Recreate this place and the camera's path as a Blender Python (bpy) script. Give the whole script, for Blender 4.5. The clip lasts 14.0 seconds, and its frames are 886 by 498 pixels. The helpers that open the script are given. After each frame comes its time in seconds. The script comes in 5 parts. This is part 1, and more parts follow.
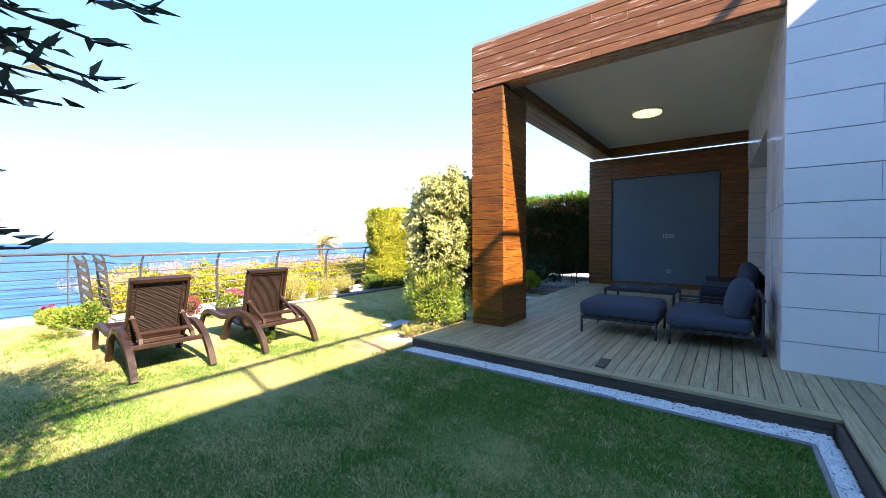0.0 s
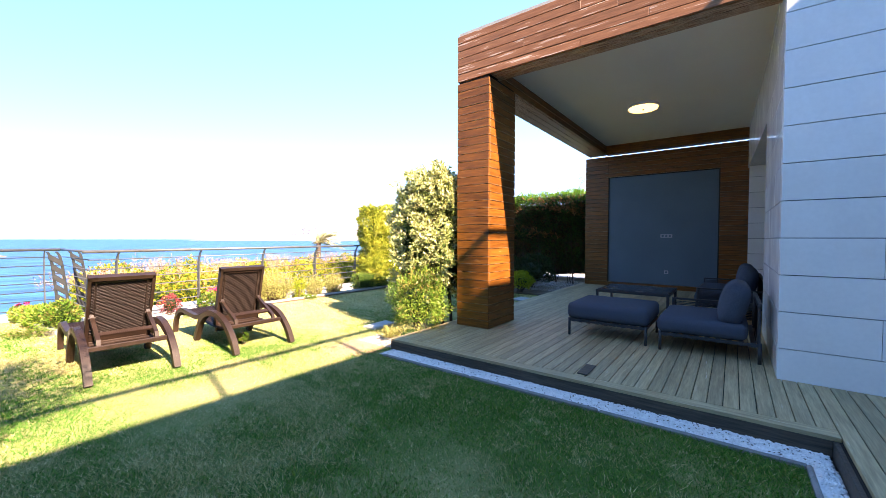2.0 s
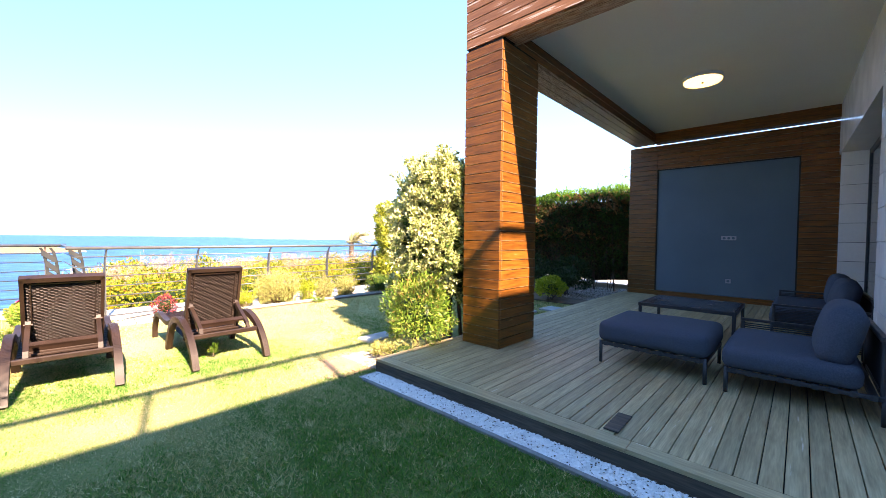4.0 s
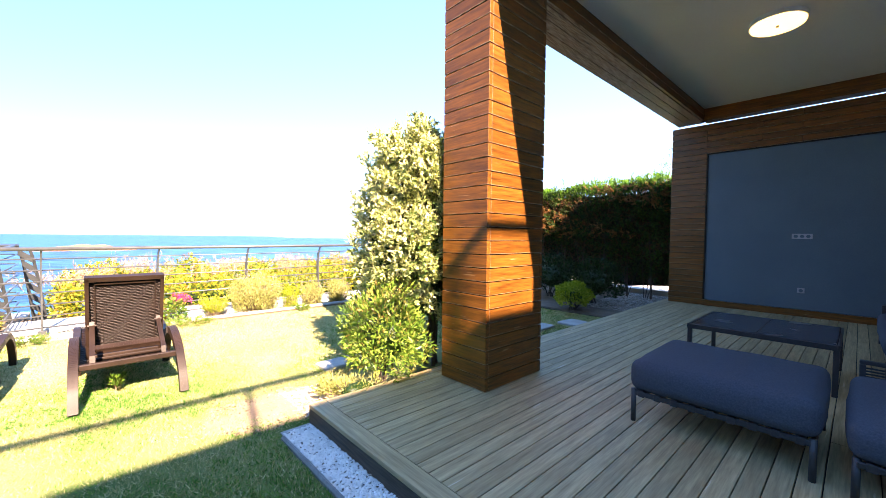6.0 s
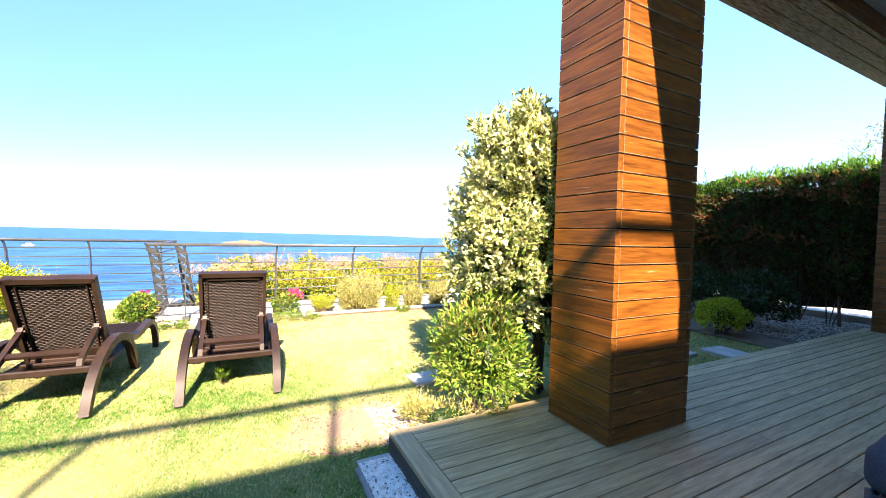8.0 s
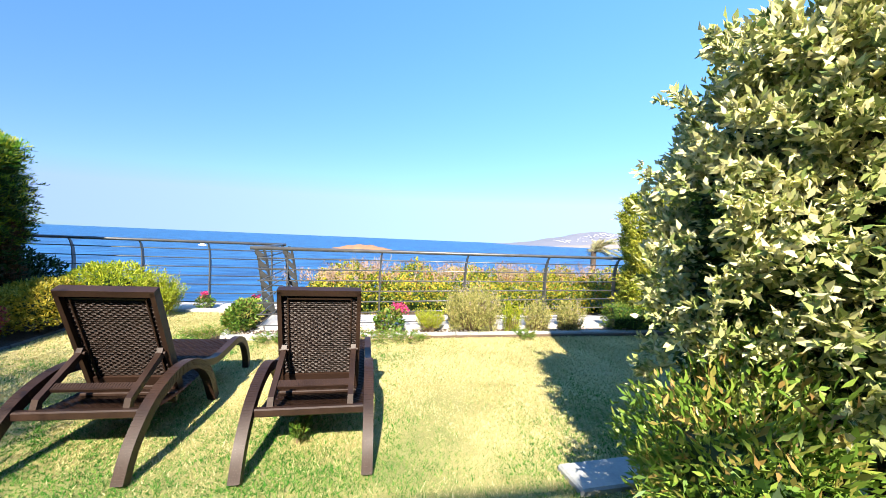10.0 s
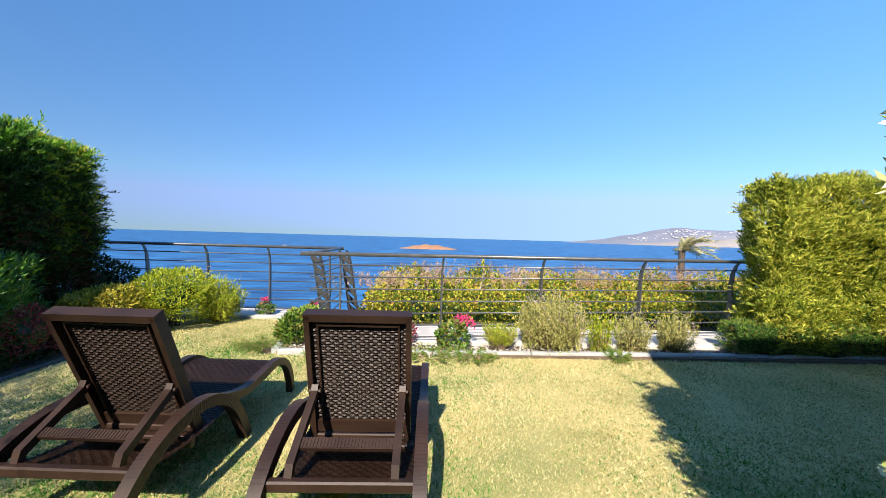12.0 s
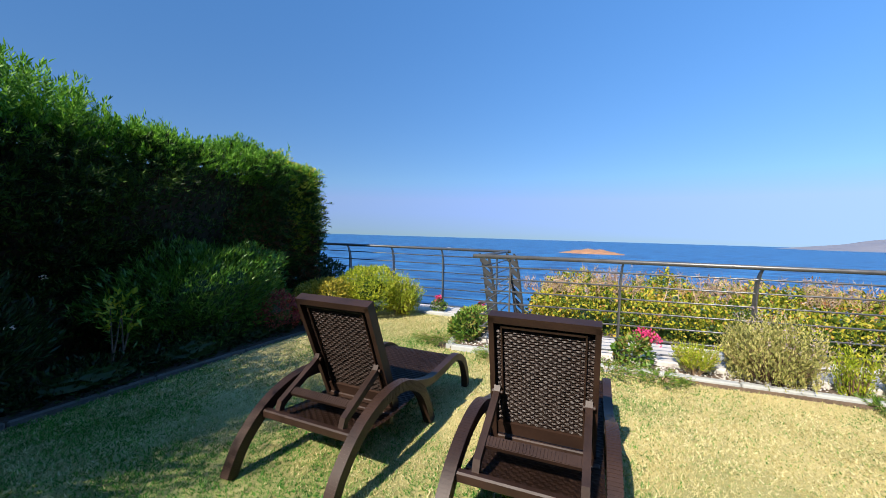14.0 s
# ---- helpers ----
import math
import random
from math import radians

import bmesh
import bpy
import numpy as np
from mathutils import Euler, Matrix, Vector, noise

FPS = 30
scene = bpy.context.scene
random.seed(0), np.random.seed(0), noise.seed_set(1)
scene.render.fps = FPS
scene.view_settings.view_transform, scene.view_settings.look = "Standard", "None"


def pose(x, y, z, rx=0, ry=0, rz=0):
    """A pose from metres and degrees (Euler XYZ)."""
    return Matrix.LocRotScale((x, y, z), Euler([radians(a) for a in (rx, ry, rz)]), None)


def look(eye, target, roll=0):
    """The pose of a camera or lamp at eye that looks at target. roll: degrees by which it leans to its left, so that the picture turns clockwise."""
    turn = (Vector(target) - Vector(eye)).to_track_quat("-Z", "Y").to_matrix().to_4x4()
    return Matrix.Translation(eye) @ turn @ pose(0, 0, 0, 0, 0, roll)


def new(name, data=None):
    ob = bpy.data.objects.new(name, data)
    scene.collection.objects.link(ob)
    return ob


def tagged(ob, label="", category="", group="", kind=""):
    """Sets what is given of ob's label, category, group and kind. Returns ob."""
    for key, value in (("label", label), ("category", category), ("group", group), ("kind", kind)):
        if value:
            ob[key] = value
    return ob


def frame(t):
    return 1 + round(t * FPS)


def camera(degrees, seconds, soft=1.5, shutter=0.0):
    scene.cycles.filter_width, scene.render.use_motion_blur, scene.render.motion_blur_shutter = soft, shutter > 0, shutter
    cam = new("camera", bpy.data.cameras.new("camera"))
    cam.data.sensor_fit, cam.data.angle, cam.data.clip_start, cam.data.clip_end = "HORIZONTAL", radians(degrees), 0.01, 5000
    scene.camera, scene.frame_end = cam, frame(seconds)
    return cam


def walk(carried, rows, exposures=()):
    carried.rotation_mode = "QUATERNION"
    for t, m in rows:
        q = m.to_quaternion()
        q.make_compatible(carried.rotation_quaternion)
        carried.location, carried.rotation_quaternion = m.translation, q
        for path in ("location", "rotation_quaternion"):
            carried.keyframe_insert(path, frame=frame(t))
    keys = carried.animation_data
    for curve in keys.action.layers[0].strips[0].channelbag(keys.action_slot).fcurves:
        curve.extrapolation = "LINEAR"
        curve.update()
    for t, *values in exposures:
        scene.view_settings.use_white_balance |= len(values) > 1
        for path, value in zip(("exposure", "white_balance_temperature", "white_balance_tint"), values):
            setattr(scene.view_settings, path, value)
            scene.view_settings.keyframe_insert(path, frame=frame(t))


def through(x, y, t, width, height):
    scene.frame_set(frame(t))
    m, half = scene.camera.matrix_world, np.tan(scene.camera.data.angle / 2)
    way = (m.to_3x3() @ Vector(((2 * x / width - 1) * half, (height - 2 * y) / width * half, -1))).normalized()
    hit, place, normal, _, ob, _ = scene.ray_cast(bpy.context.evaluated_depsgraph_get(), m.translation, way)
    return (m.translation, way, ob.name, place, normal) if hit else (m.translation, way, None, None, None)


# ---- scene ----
cam = camera(98.3, 14.0, soft=0.8)
PATH = [
    (0, (-0.244, 1.339, 1.379), (-1.441, 2.94, 1.328), -0.3),
    (0.5, (-0.229, 1.401, 1.377), (-1.404, 3.018, 1.326), -0.2),
    (1, (-0.22, 1.446, 1.375), (-1.387, 3.07, 1.323), -0.1),
    (1.5, (-0.151, 1.536, 1.366), (-1.333, 3.149, 1.316), -0.1),
    (2, (-0.17, 1.681, 1.365), (-1.376, 3.275, 1.309), 0.1),
    (2.5, (-0.228, 1.961, 1.355), (-1.474, 3.525, 1.3), 0.1),
    (3, (-0.257, 2.168, 1.361), (-1.537, 3.703, 1.304), 0.3),
    (5.5, (-0.716, 3.602, 1.346), (-2.177, 4.967, 1.289), 0.7),
    (6, (-0.82, 3.877, 1.364), (-2.292, 5.229, 1.3), 0.6),
    (6.5, (-0.838, 4.046, 1.375), (-2.364, 5.337, 1.315), 0.8),
    (7, (-0.826, 4.187, 1.38), (-2.471, 5.322, 1.323), 0.8),
    (7.5, (-0.986, 4.251, 1.361), (-2.724, 5.24, 1.302), 1.2),
    (8, (-1.239, 4.241, 1.374), (-3.024, 5.14, 1.305), 1.4),
    (8.5, (-1.526, 4.306, 1.351), (-3.389, 5.029, 1.285), 1.5),
    (9, (-1.832, 4.402, 1.369), (-3.756, 4.943, 1.291), 1.5),
    (9.2, (-1.984, 4.39, 1.354), (-3.92, 4.887, 1.286), 1.8),
    (11.5, (-3.229, 4.454, 1.393), (-5.216, 4.673, 1.323), 1.7),
    (12, (-3.313, 4.473, 1.395), (-5.312, 4.536, 1.330), 1.6),
    (12.5, (-3.364, 4.471, 1.397), (-5.357, 4.311, 1.333), 1.5),
    (13, (-3.352, 4.426, 1.393), (-5.318, 4.066, 1.327), 1.7),
    (13.5, (-3.349, 4.383, 1.388), (-5.257, 3.785, 1.321), 1.9),
    (14, (-3.330, 4.333, 1.388), (-5.189, 3.598, 1.318), 1.7),
]
EXPOSURES = [(0.0, 2.3, 8400, 25), (3.0, 2.44, 8600, 27), (6.0, 2.56, 8600, 27), (7.5, 2.44, 8450, 25), (8.2, 2.14, 7900, 19), (9.0, 1.84, 7350, 14), (11.5, 1.13, 7050, 14), (14.0, 0.83, 6800, 14)]
walk(cam, [(t, look(eye, target, roll)) for t, eye, target, roll in PATH], EXPOSURES)

# ---- light ----
SUN_WAY = Vector((0.977, -0.213, 0.855)).normalized()  # towards the sun
world = bpy.data.worlds.new("world")
scene.world = world
world.use_nodes = True
sky = world.node_tree.nodes.new("ShaderNodeTexSky")
sky.sky_type = "NISHITA"
sky.sun_disc = False
sky.sun_elevation = math.asin(SUN_WAY.z)
sky.sun_rotation = math.atan2(SUN_WAY.x, SUN_WAY.y)
sky.air_density, sky.dust_density, sky.ozone_density = 1.0, 0.05, 3.5
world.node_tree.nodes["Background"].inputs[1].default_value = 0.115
hazy = world.node_tree.nodes.new("ShaderNodeGamma")  # gamma flattens the sky's brightness between horizon and zenith
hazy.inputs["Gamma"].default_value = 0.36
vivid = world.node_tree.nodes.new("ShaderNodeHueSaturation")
# Value doubles the sky's brightness, besides the Background strength of 0.115
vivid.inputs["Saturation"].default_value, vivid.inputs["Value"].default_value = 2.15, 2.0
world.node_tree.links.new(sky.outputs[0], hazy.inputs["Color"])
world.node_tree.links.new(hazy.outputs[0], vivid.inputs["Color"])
tint = world.node_tree.nodes.new("ShaderNodeMix")
tint.data_type, tint.blend_type = "RGBA", "MULTIPLY"
tint.inputs[0].default_value, tint.inputs[7].default_value = 1.0, (0.69, 0.94, 1.30, 1)
world.node_tree.links.new(vivid.outputs[0], tint.inputs[6])
soft_rim = world.node_tree.nodes.new("ShaderNodeMix")  # no glare at the horizon
soft_rim.data_type, soft_rim.blend_type = "RGBA", "DARKEN"
soft_rim.inputs[0].default_value, soft_rim.inputs[7].default_value = 1.0, (1.8, 2.95, 9.0, 1)
world.node_tree.links.new(tint.outputs[2], soft_rim.inputs[6])
way_in, parts_of, north = world.node_tree.nodes.new("ShaderNodeTexCoord"), world.node_tree.nodes.new("ShaderNodeSeparateXYZ"), world.node_tree.nodes.new("ShaderNodeMath")  # scales the sky: brighter towards +y, dimmer towards -y
north.operation, north.inputs[1].default_value, north.inputs[2].default_value = "MULTIPLY_ADD", 0.38, 1.0
north_gain = world.node_tree.nodes.new("ShaderNodeVectorMath")
north_gain.operation = "SCALE"
world.node_tree.links.new(way_in.outputs["Generated"], parts_of.inputs[0])
world.node_tree.links.new(parts_of.outputs[1], north.inputs[0])
world.node_tree.links.new(soft_rim.outputs[2], north_gain.inputs[0])
world.node_tree.links.new(north.outputs[0], north_gain.inputs["Scale"])
world.node_tree.links.new(north_gain.outputs[0], world.node_tree.nodes["Background"].inputs[0])
sun = new("sun", bpy.data.lights.new("sun", "SUN"))
sun.data.energy, sun.data.angle, sun.data.color = 5.0, radians(0.53), (1.0, 0.93, 0.82)
sun.matrix_world = look(SUN_WAY * 30, (0, 0, 0))


# ---- materials ----
def node_mat(name):
    m = bpy.data.materials.new(name)
    m.use_nodes = True
    return m, m.node_tree.nodes, m.node_tree.links, m.node_tree.nodes["Principled BSDF"]


def surface(name, light, dark, rough=0.7, scale=8.0, stretch=(1, 1, 1), bump=0.2, fine=60.0, metal=0.0, jitter=0.0, spec=0.5, distance=0.004, spots=None):
    """Two-scale noise between two colours, with fine relief; jitter varies the brightness from piece to piece."""
    m, n, l, b = node_mat(name)
    tc = n.new("ShaderNodeTexCoord")
    mp = n.new("ShaderNodeMapping")
    mp.inputs["Scale"].default_value = stretch
    l.new(tc.outputs["Object"], mp.inputs[0])
    info = n.new("ShaderNodeObjectInfo")
    shift = n.new("ShaderNodeVectorMath")
    shift.operation = "MULTIPLY_ADD"
    comb = n.new("ShaderNodeCombineXYZ")
    for k in range(3):
        l.new(info.outputs["Random"], comb.inputs[k])
    l.new(comb.outputs[0], shift.inputs[0])
    shift.inputs[1].default_value = (37, 53, 71) if jitter else (0, 0, 0)
    l.new(mp.outputs[0], shift.inputs[2])
    big, small = n.new("ShaderNodeTexNoise"), n.new("ShaderNodeTexNoise")
    big.inputs["Scale"].default_value, big.inputs["Detail"].default_value = scale, 6
    small.inputs["Scale"].default_value, small.inputs["Detail"].default_value = fine, 4
    l.new(shift.outputs[0], big.inputs["Vector"]), l.new(shift.outputs[0], small.inputs["Vector"])
    mixf = n.new("ShaderNodeMix")
    mixf.inputs[0].default_value = 0.4
    l.new(big.outputs[0], mixf.inputs[2]), l.new(small.outputs[0], mixf.inputs[3])
    ramp = n.new("ShaderNodeValToRGB")
    ramp.color_ramp.elements[0].position, ramp.color_ramp.elements[1].position = 0.32, 0.68
    ramp.color_ramp.elements[0].color, ramp.color_ramp.elements[1].color = (*dark, 1), (*light, 1)
    l.new(mixf.outputs[0], ramp.inputs[0])
    last = ramp.outputs[0]
    if spots:
        third = n.new("ShaderNodeTexNoise")
        third.inputs["Scale"].default_value, third.inputs["Detail"].default_value = spots[1], 8
        l.new(shift.outputs[0], third.inputs["Vector"])
        cut = n.new("ShaderNodeMapRange")
        cut.inputs[1].default_value, cut.inputs[2].default_value = spots[2], spots[2] + 0.06
        l.new(third.outputs[0], cut.inputs[0])
        mx = n.new("ShaderNodeMix")
        mx.data_type = "RGBA"
        l.new(cut.outputs[0], mx.inputs[0]), l.new(last, mx.inputs[6])
        mx.inputs[7].default_value = (*spots[0], 1)
        last = mx.outputs[2]
    if jitter:
        hsv = n.new("ShaderNodeHueSaturation")
        rng = n.new("ShaderNodeMapRange")
        rng.inputs[3].default_value, rng.inputs[4].default_value = 1 - jitter, 1 + jitter
        l.new(info.outputs["Random"], rng.inputs[0]), l.new(rng.outputs[0], hsv.inputs["Value"]), l.new(last, hsv.inputs["Color"])
        last = hsv.outputs[0]
    l.new(last, b.inputs["Base Color"])
    rr = n.new("ShaderNodeMapRange")
    rr.inputs[3].default_value, rr.inputs[4].default_value = max(0.02, rough - 0.12), min(1, rough + 0.12)
    l.new(big.outputs[0], rr.inputs[0]), l.new(rr.outputs[0], b.inputs["Roughness"])
    b.inputs["Metallic"].default_value = metal
    b.inputs["Specular IOR Level"].default_value = spec
    if bump:
        bp = n.new("ShaderNodeBump")
        bp.inputs["Strength"].default_value, bp.inputs["Distance"].default_value = bump, distance
        l.new(mixf.outputs[0], bp.inputs["Height"]), l.new(bp.outputs[0], b.inputs["Normal"])
    return m


def leafy(name, colours, rough=0.5, through=0.35, patch=1.2, spec=0.4):
    """Leaves: a colour for each leaf, drifting in patches; light shines through them."""
    m, n, l, b = node_mat(name)
    geo, tc, noi = n.new("ShaderNodeNewGeometry"), n.new("ShaderNodeTexCoord"), n.new("ShaderNodeTexNoise")
    noi.inputs["Scale"].default_value = patch
    l.new(tc.outputs["Object"], noi.inputs["Vector"])
    mx = n.new("ShaderNodeMix")
    mx.inputs[0].default_value = 0.45
    l.new(geo.outputs["Random Per Island"], mx.inputs[2]), l.new(noi.outputs[0], mx.inputs[3])
    ramp = n.new("ShaderNodeValToRGB")
    els = ramp.color_ramp.elements
    while len(els) < len(colours):
        els.new(0.5)
    for k, c in enumerate(colours):
        els[k].position, els[k].color = 0.18 + 0.64 * k / max(1, len(colours) - 1), (*c, 1)
    l.new(mx.outputs[0], ramp.inputs[0]), l.new(ramp.outputs[0], b.inputs["Base Color"])
    b.inputs["Roughness"].default_value, b.inputs["Specular IOR Level"].default_value = rough, spec
    tr, mix = n.new("ShaderNodeBsdfTranslucent"), n.new("ShaderNodeMixShader")
    l.new(ramp.outputs[0], tr.inputs[0])
    mix.inputs[0].default_value = through
    l.new(b.outputs[0], mix.inputs[1]), l.new(tr.outputs[0], mix.inputs[2])
    l.new(mix.outputs[0], n["Material Output"].inputs[0])
    return m


def wood(name, light, dark, along, rough=0.45, worn=None, jitter=0.16, coat=0.0):
    """Board with grain along one axis, worn pale scratches and a tone of its own."""
    st = [14, 14, 14]
    st["xyz".index(along)] = 0.9
    m = surface(name, light, dark, rough, 3.0, st, 0.35, 9.0, jitter=jitter, spec=0.35, distance=0.003, spots=worn)
    m.node_tree.nodes["Principled BSDF"].inputs["Coat Weight"].default_value = coat
    m.node_tree.nodes["Principled BSDF"].inputs["Coat Roughness"].default_value = 0.3
    return m


CLAD_L, CLAD_D = (0.30, 0.098, 0.014), (0.066, 0.021, 0.004)
WORN = ((0.36, 0.20, 0.10), 3.4, 0.675)
clad = {a: wood("stained_cladding_" + a, CLAD_L, CLAD_D, a, 0.42, WORN, coat=0.06) for a in "xyz"}
for a in "xy":  # pale wear along the lower edge and the near end of each board
    n, l = clad[a].node_tree.nodes, clad[a].node_tree.links
    sep, low, end, most, gate, mul, mx, fleck = n.new("ShaderNodeSeparateXYZ"), n.new("ShaderNodeMapRange"), n.new("ShaderNodeMapRange"), n.new("ShaderNodeMath"), n.new("ShaderNodeMapRange"), n.new("ShaderNodeMath"), n.new("ShaderNodeMix"), n.new("ShaderNodeTexNoise")
    l.new(n["Texture Coordinate"].outputs["Object"], sep.inputs[0]), l.new(sep.outputs[2], low.inputs[0]), l.new(sep.outputs["xy".index(a)], end.inputs[0])
    low.inputs[1].default_value, low.inputs[2].default_value, low.inputs[3].default_value, low.inputs[4].default_value = 0.005, 0.0105, 1, 0
    end.inputs[1].default_value, end.inputs[2].default_value, end.inputs[3].default_value, end.inputs[4].default_value = 0.002, 0.006, 0.3 if a == "y" else 0.0, 0
    most.operation, mul.operation, mx.data_type = "MAXIMUM", "MULTIPLY", "RGBA"
    fleck.inputs["Scale"].default_value, fleck.inputs["Detail"].default_value = 9.0, 6
    gate.inputs[1].default_value, gate.inputs[2].default_value, gate.inputs[3].default_value, gate.inputs[4].default_value = 0.40, 0.56, 0.08, 0.9
    shift = [k for k in n if k.type == "VECT_MATH"][0]
    l.new(shift.outputs[0], fleck.inputs["Vector"]), l.new(fleck.outputs[0], gate.inputs[0])
    l.new(low.outputs[0], most.inputs[0]), l.new(end.outputs[0], most.inputs[1]), l.new(most.outputs[0], mul.inputs[0]), l.new(gate.outputs[0], mul.inputs[1])
    paint = n["Principled BSDF"].inputs["Base Color"]
    l.new(paint.links[0].from_socket, mx.inputs[6]), l.new(mul.outputs[0], mx.inputs[0])
    mx.inputs[7].default_value = (0.50, 0.38, 0.27, 1)
    l.new(mx.outputs[2], paint)
clad["front"] = wood("weathered_cladding", (0.37, 0.16, 0.075), (0.16, 0.062, 0.026), "x", 0.5, ((0.56, 0.42, 0.34), 3.0, 0.61), coat=0.0)
gap_dark = surface("dark_joint", (0.02, 0.012, 0.008), (0.01, 0.006, 0.004), 0.9, bump=0)
deck_wood = wood("weathered_deck", (0.53, 0.415, 0.235), (0.26, 0.19, 0.10), "y", 0.6, ((0.62, 0.55, 0.42), 2.4, 0.68), 0.18)
deck_wood_x = wood("weathered_deck_x", (0.53, 0.415, 0.235), (0.26, 0.19, 0.10), "x", 0.6, ((0.62, 0.55, 0.42), 2.4, 0.68), 0.18)
fascia_wood = wood("deck_fascia", (0.13, 0.10, 0.075), (0.04, 0.03, 0.022), "x", 0.7)
stone_white = surface("white_stone", (0.87, 0.86, 0.84), (0.79, 0.78, 0.76), 0.2, 2.5, (1, 1, 1), 0.012, 30, jitter=0.03)
joint_grey = surface("stone_joint", (0.13, 0.13, 0.14), (0.09, 0.09, 0.10), 0.9)
plaster_grey = surface("grey_plaster", (0.098, 0.158, 0.205), (0.074, 0.122, 0.163), 0.75, 1.5, (1, 1, 1), 0.25, 70)
ceiling_white = surface("ceiling_paint", (0.76, 0.74, 0.65), (0.70, 0.68, 0.60), 0.85, 1.0, bump=0.05)
white_paint = surface("white_plastic", (0.75, 0.75, 0.75), (0.7, 0.7, 0.7), 0.4, bump=0)
metal_dark = surface("charcoal_metal", (0.05, 0.053, 0.06), (0.035, 0.037, 0.042), 0.45, bump=0.05, metal=0.3)
rail_metal = surface("bronze_grey_metal", (0.15, 0.156, 0.16), (0.10, 0.105, 0.11), 0.42, bump=0.05, metal=0.55)
fabric = surface("charcoal_fabric", (0.072, 0.094, 0.125), (0.042, 0.055, 0.077), 0.95, 110, (1, 1, 1), 0.5, 190, spec=0.15, distance=0.003)
slate = surface("slate_top", (0.05, 0.06, 0.08), (0.035, 0.042, 0.056), 0.25, 3)
wicker = surface("brown_resin", (0.036, 0.018, 0.011), (0.014, 0.007, 0.0045), 0.5, 5, (1, 1, 1), 0.2, 90, spec=0.4)
concrete = surface("pale_concrete", (0.55, 0.53, 0.49), (0.38, 0.37, 0.34), 0.9, 4, bump=0.4)
kerb_stone = surface("grey_kerb", (0.40, 0.42, 0.40), (0.26, 0.28, 0.27), 0.9, 5, bump=0.4)
soil = surface("bed_soil", (0.17, 0.12, 0.08), (0.07, 0.05, 0.035), 0.95, 5, bump=0.8, distance=0.02)
gravel_white = surface("white_pebbles", (0.92, 0.91, 0.87), (0.66, 0.65, 0.61), 0.7, 20, bump=0.2)
turf = surface("turf", (0.47, 0.40, 0.18), (0.05, 0.12, 0.025), 0.95, 1.1, (1, 1, 1), 0.8, 130, spec=0.1, distance=0.012, spots=((0.36, 0.25, 0.14), 0.55, 0.68))
# the lawn is greener near the house and drier towards the sea; the house's shade is also put into this gradient
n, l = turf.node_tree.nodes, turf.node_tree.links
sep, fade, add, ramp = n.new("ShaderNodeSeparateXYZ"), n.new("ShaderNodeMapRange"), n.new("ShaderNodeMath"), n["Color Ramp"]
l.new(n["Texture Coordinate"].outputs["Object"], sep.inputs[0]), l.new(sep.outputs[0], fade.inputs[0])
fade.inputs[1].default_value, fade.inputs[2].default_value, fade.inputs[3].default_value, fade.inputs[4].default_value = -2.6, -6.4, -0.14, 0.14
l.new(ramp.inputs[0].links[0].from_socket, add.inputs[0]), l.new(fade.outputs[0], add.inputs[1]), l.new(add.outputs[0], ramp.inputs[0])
bark = surface("bark", (0.13, 0.095, 0.07), (0.05, 0.036, 0.026), 0.95, 12, bump=0.8, distance=0.01)
grass_blade = leafy("grass_blades", [(0.014, 0.115, 0.014), (0.04, 0.195, 0.024), (0.09, 0.28, 0.04), (0.27, 0.36, 0.10)], 0.7, 0.3, 7.0, 0.08)
olive_blade = leafy("olive_grass_blades", [(0.09, 0.20, 0.04), (0.20, 0.32, 0.09), (0.40, 0.42, 0.18)], 0.65, 0.3, 6.0, 0.2)
dry_blade = leafy("dry_grass_blades", [(0.33, 0.29, 0.11), (0.53, 0.48, 0.23), (0.71, 0.65, 0.38)], 0.7, 0.3, 1.3, 0.2)
glass_dark = surface("dark_glass", (0.02, 0.022, 0.025), (0.015, 0.017, 0.02), 0.08, bump=0)
rock_red = surface("red_rock", (0.40, 0.20, 0.10), (0.20, 0.11, 0.065), 0.95, 0.15, bump=0)
# distance haze is put into the hills' bluish base colour
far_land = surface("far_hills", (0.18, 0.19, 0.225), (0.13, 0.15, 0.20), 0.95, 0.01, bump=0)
far_white = surface("far_houses", (0.55, 0.55, 0.58), (0.48, 0.48, 0.52), 0.9, bump=0)

sea_mat, n, l, b = node_mat("sea_water")
b.inputs["Roughness"].default_value = 0.4
tc, noi, noi2, bp = n.new("ShaderNodeTexCoord"), n.new("ShaderNodeTexNoise"), n.new("ShaderNodeTexNoise"), n.new("ShaderNodeBump")
noi.inputs["Scale"].default_value, noi.inputs["Detail"].default_value = 0.25, 8
bp.inputs["Strength"].default_value, bp.inputs["Distance"].default_value = 0.6, 1.2
# light and dark streaks of the ripples are painted through this ramp
mp, ramp = n.new("ShaderNodeMapping"), n.new("ShaderNodeValToRGB")
mp.inputs["Scale"].default_value = (0.14, 0.03, 1)
noi2.inputs["Scale"].default_value, noi2.inputs["Detail"].default_value = 1.0, 9
ramp.color_ramp.elements[0].position, ramp.color_ramp.elements[1].position = 0.4, 0.62
ramp.color_ramp.elements[0].color, ramp.color_ramp.elements[1].color = (0.001, 0.034, 0.12, 1), (0.016, 0.15, 0.36, 1)
l.new(tc.outputs["Object"], mp.inputs[0]), l.new(mp.outputs[0], noi2.inputs["Vector"]), l.new(noi2.outputs[0], ramp.inputs[0]), l.new(ramp.outputs[0], b.inputs["Base Color"])
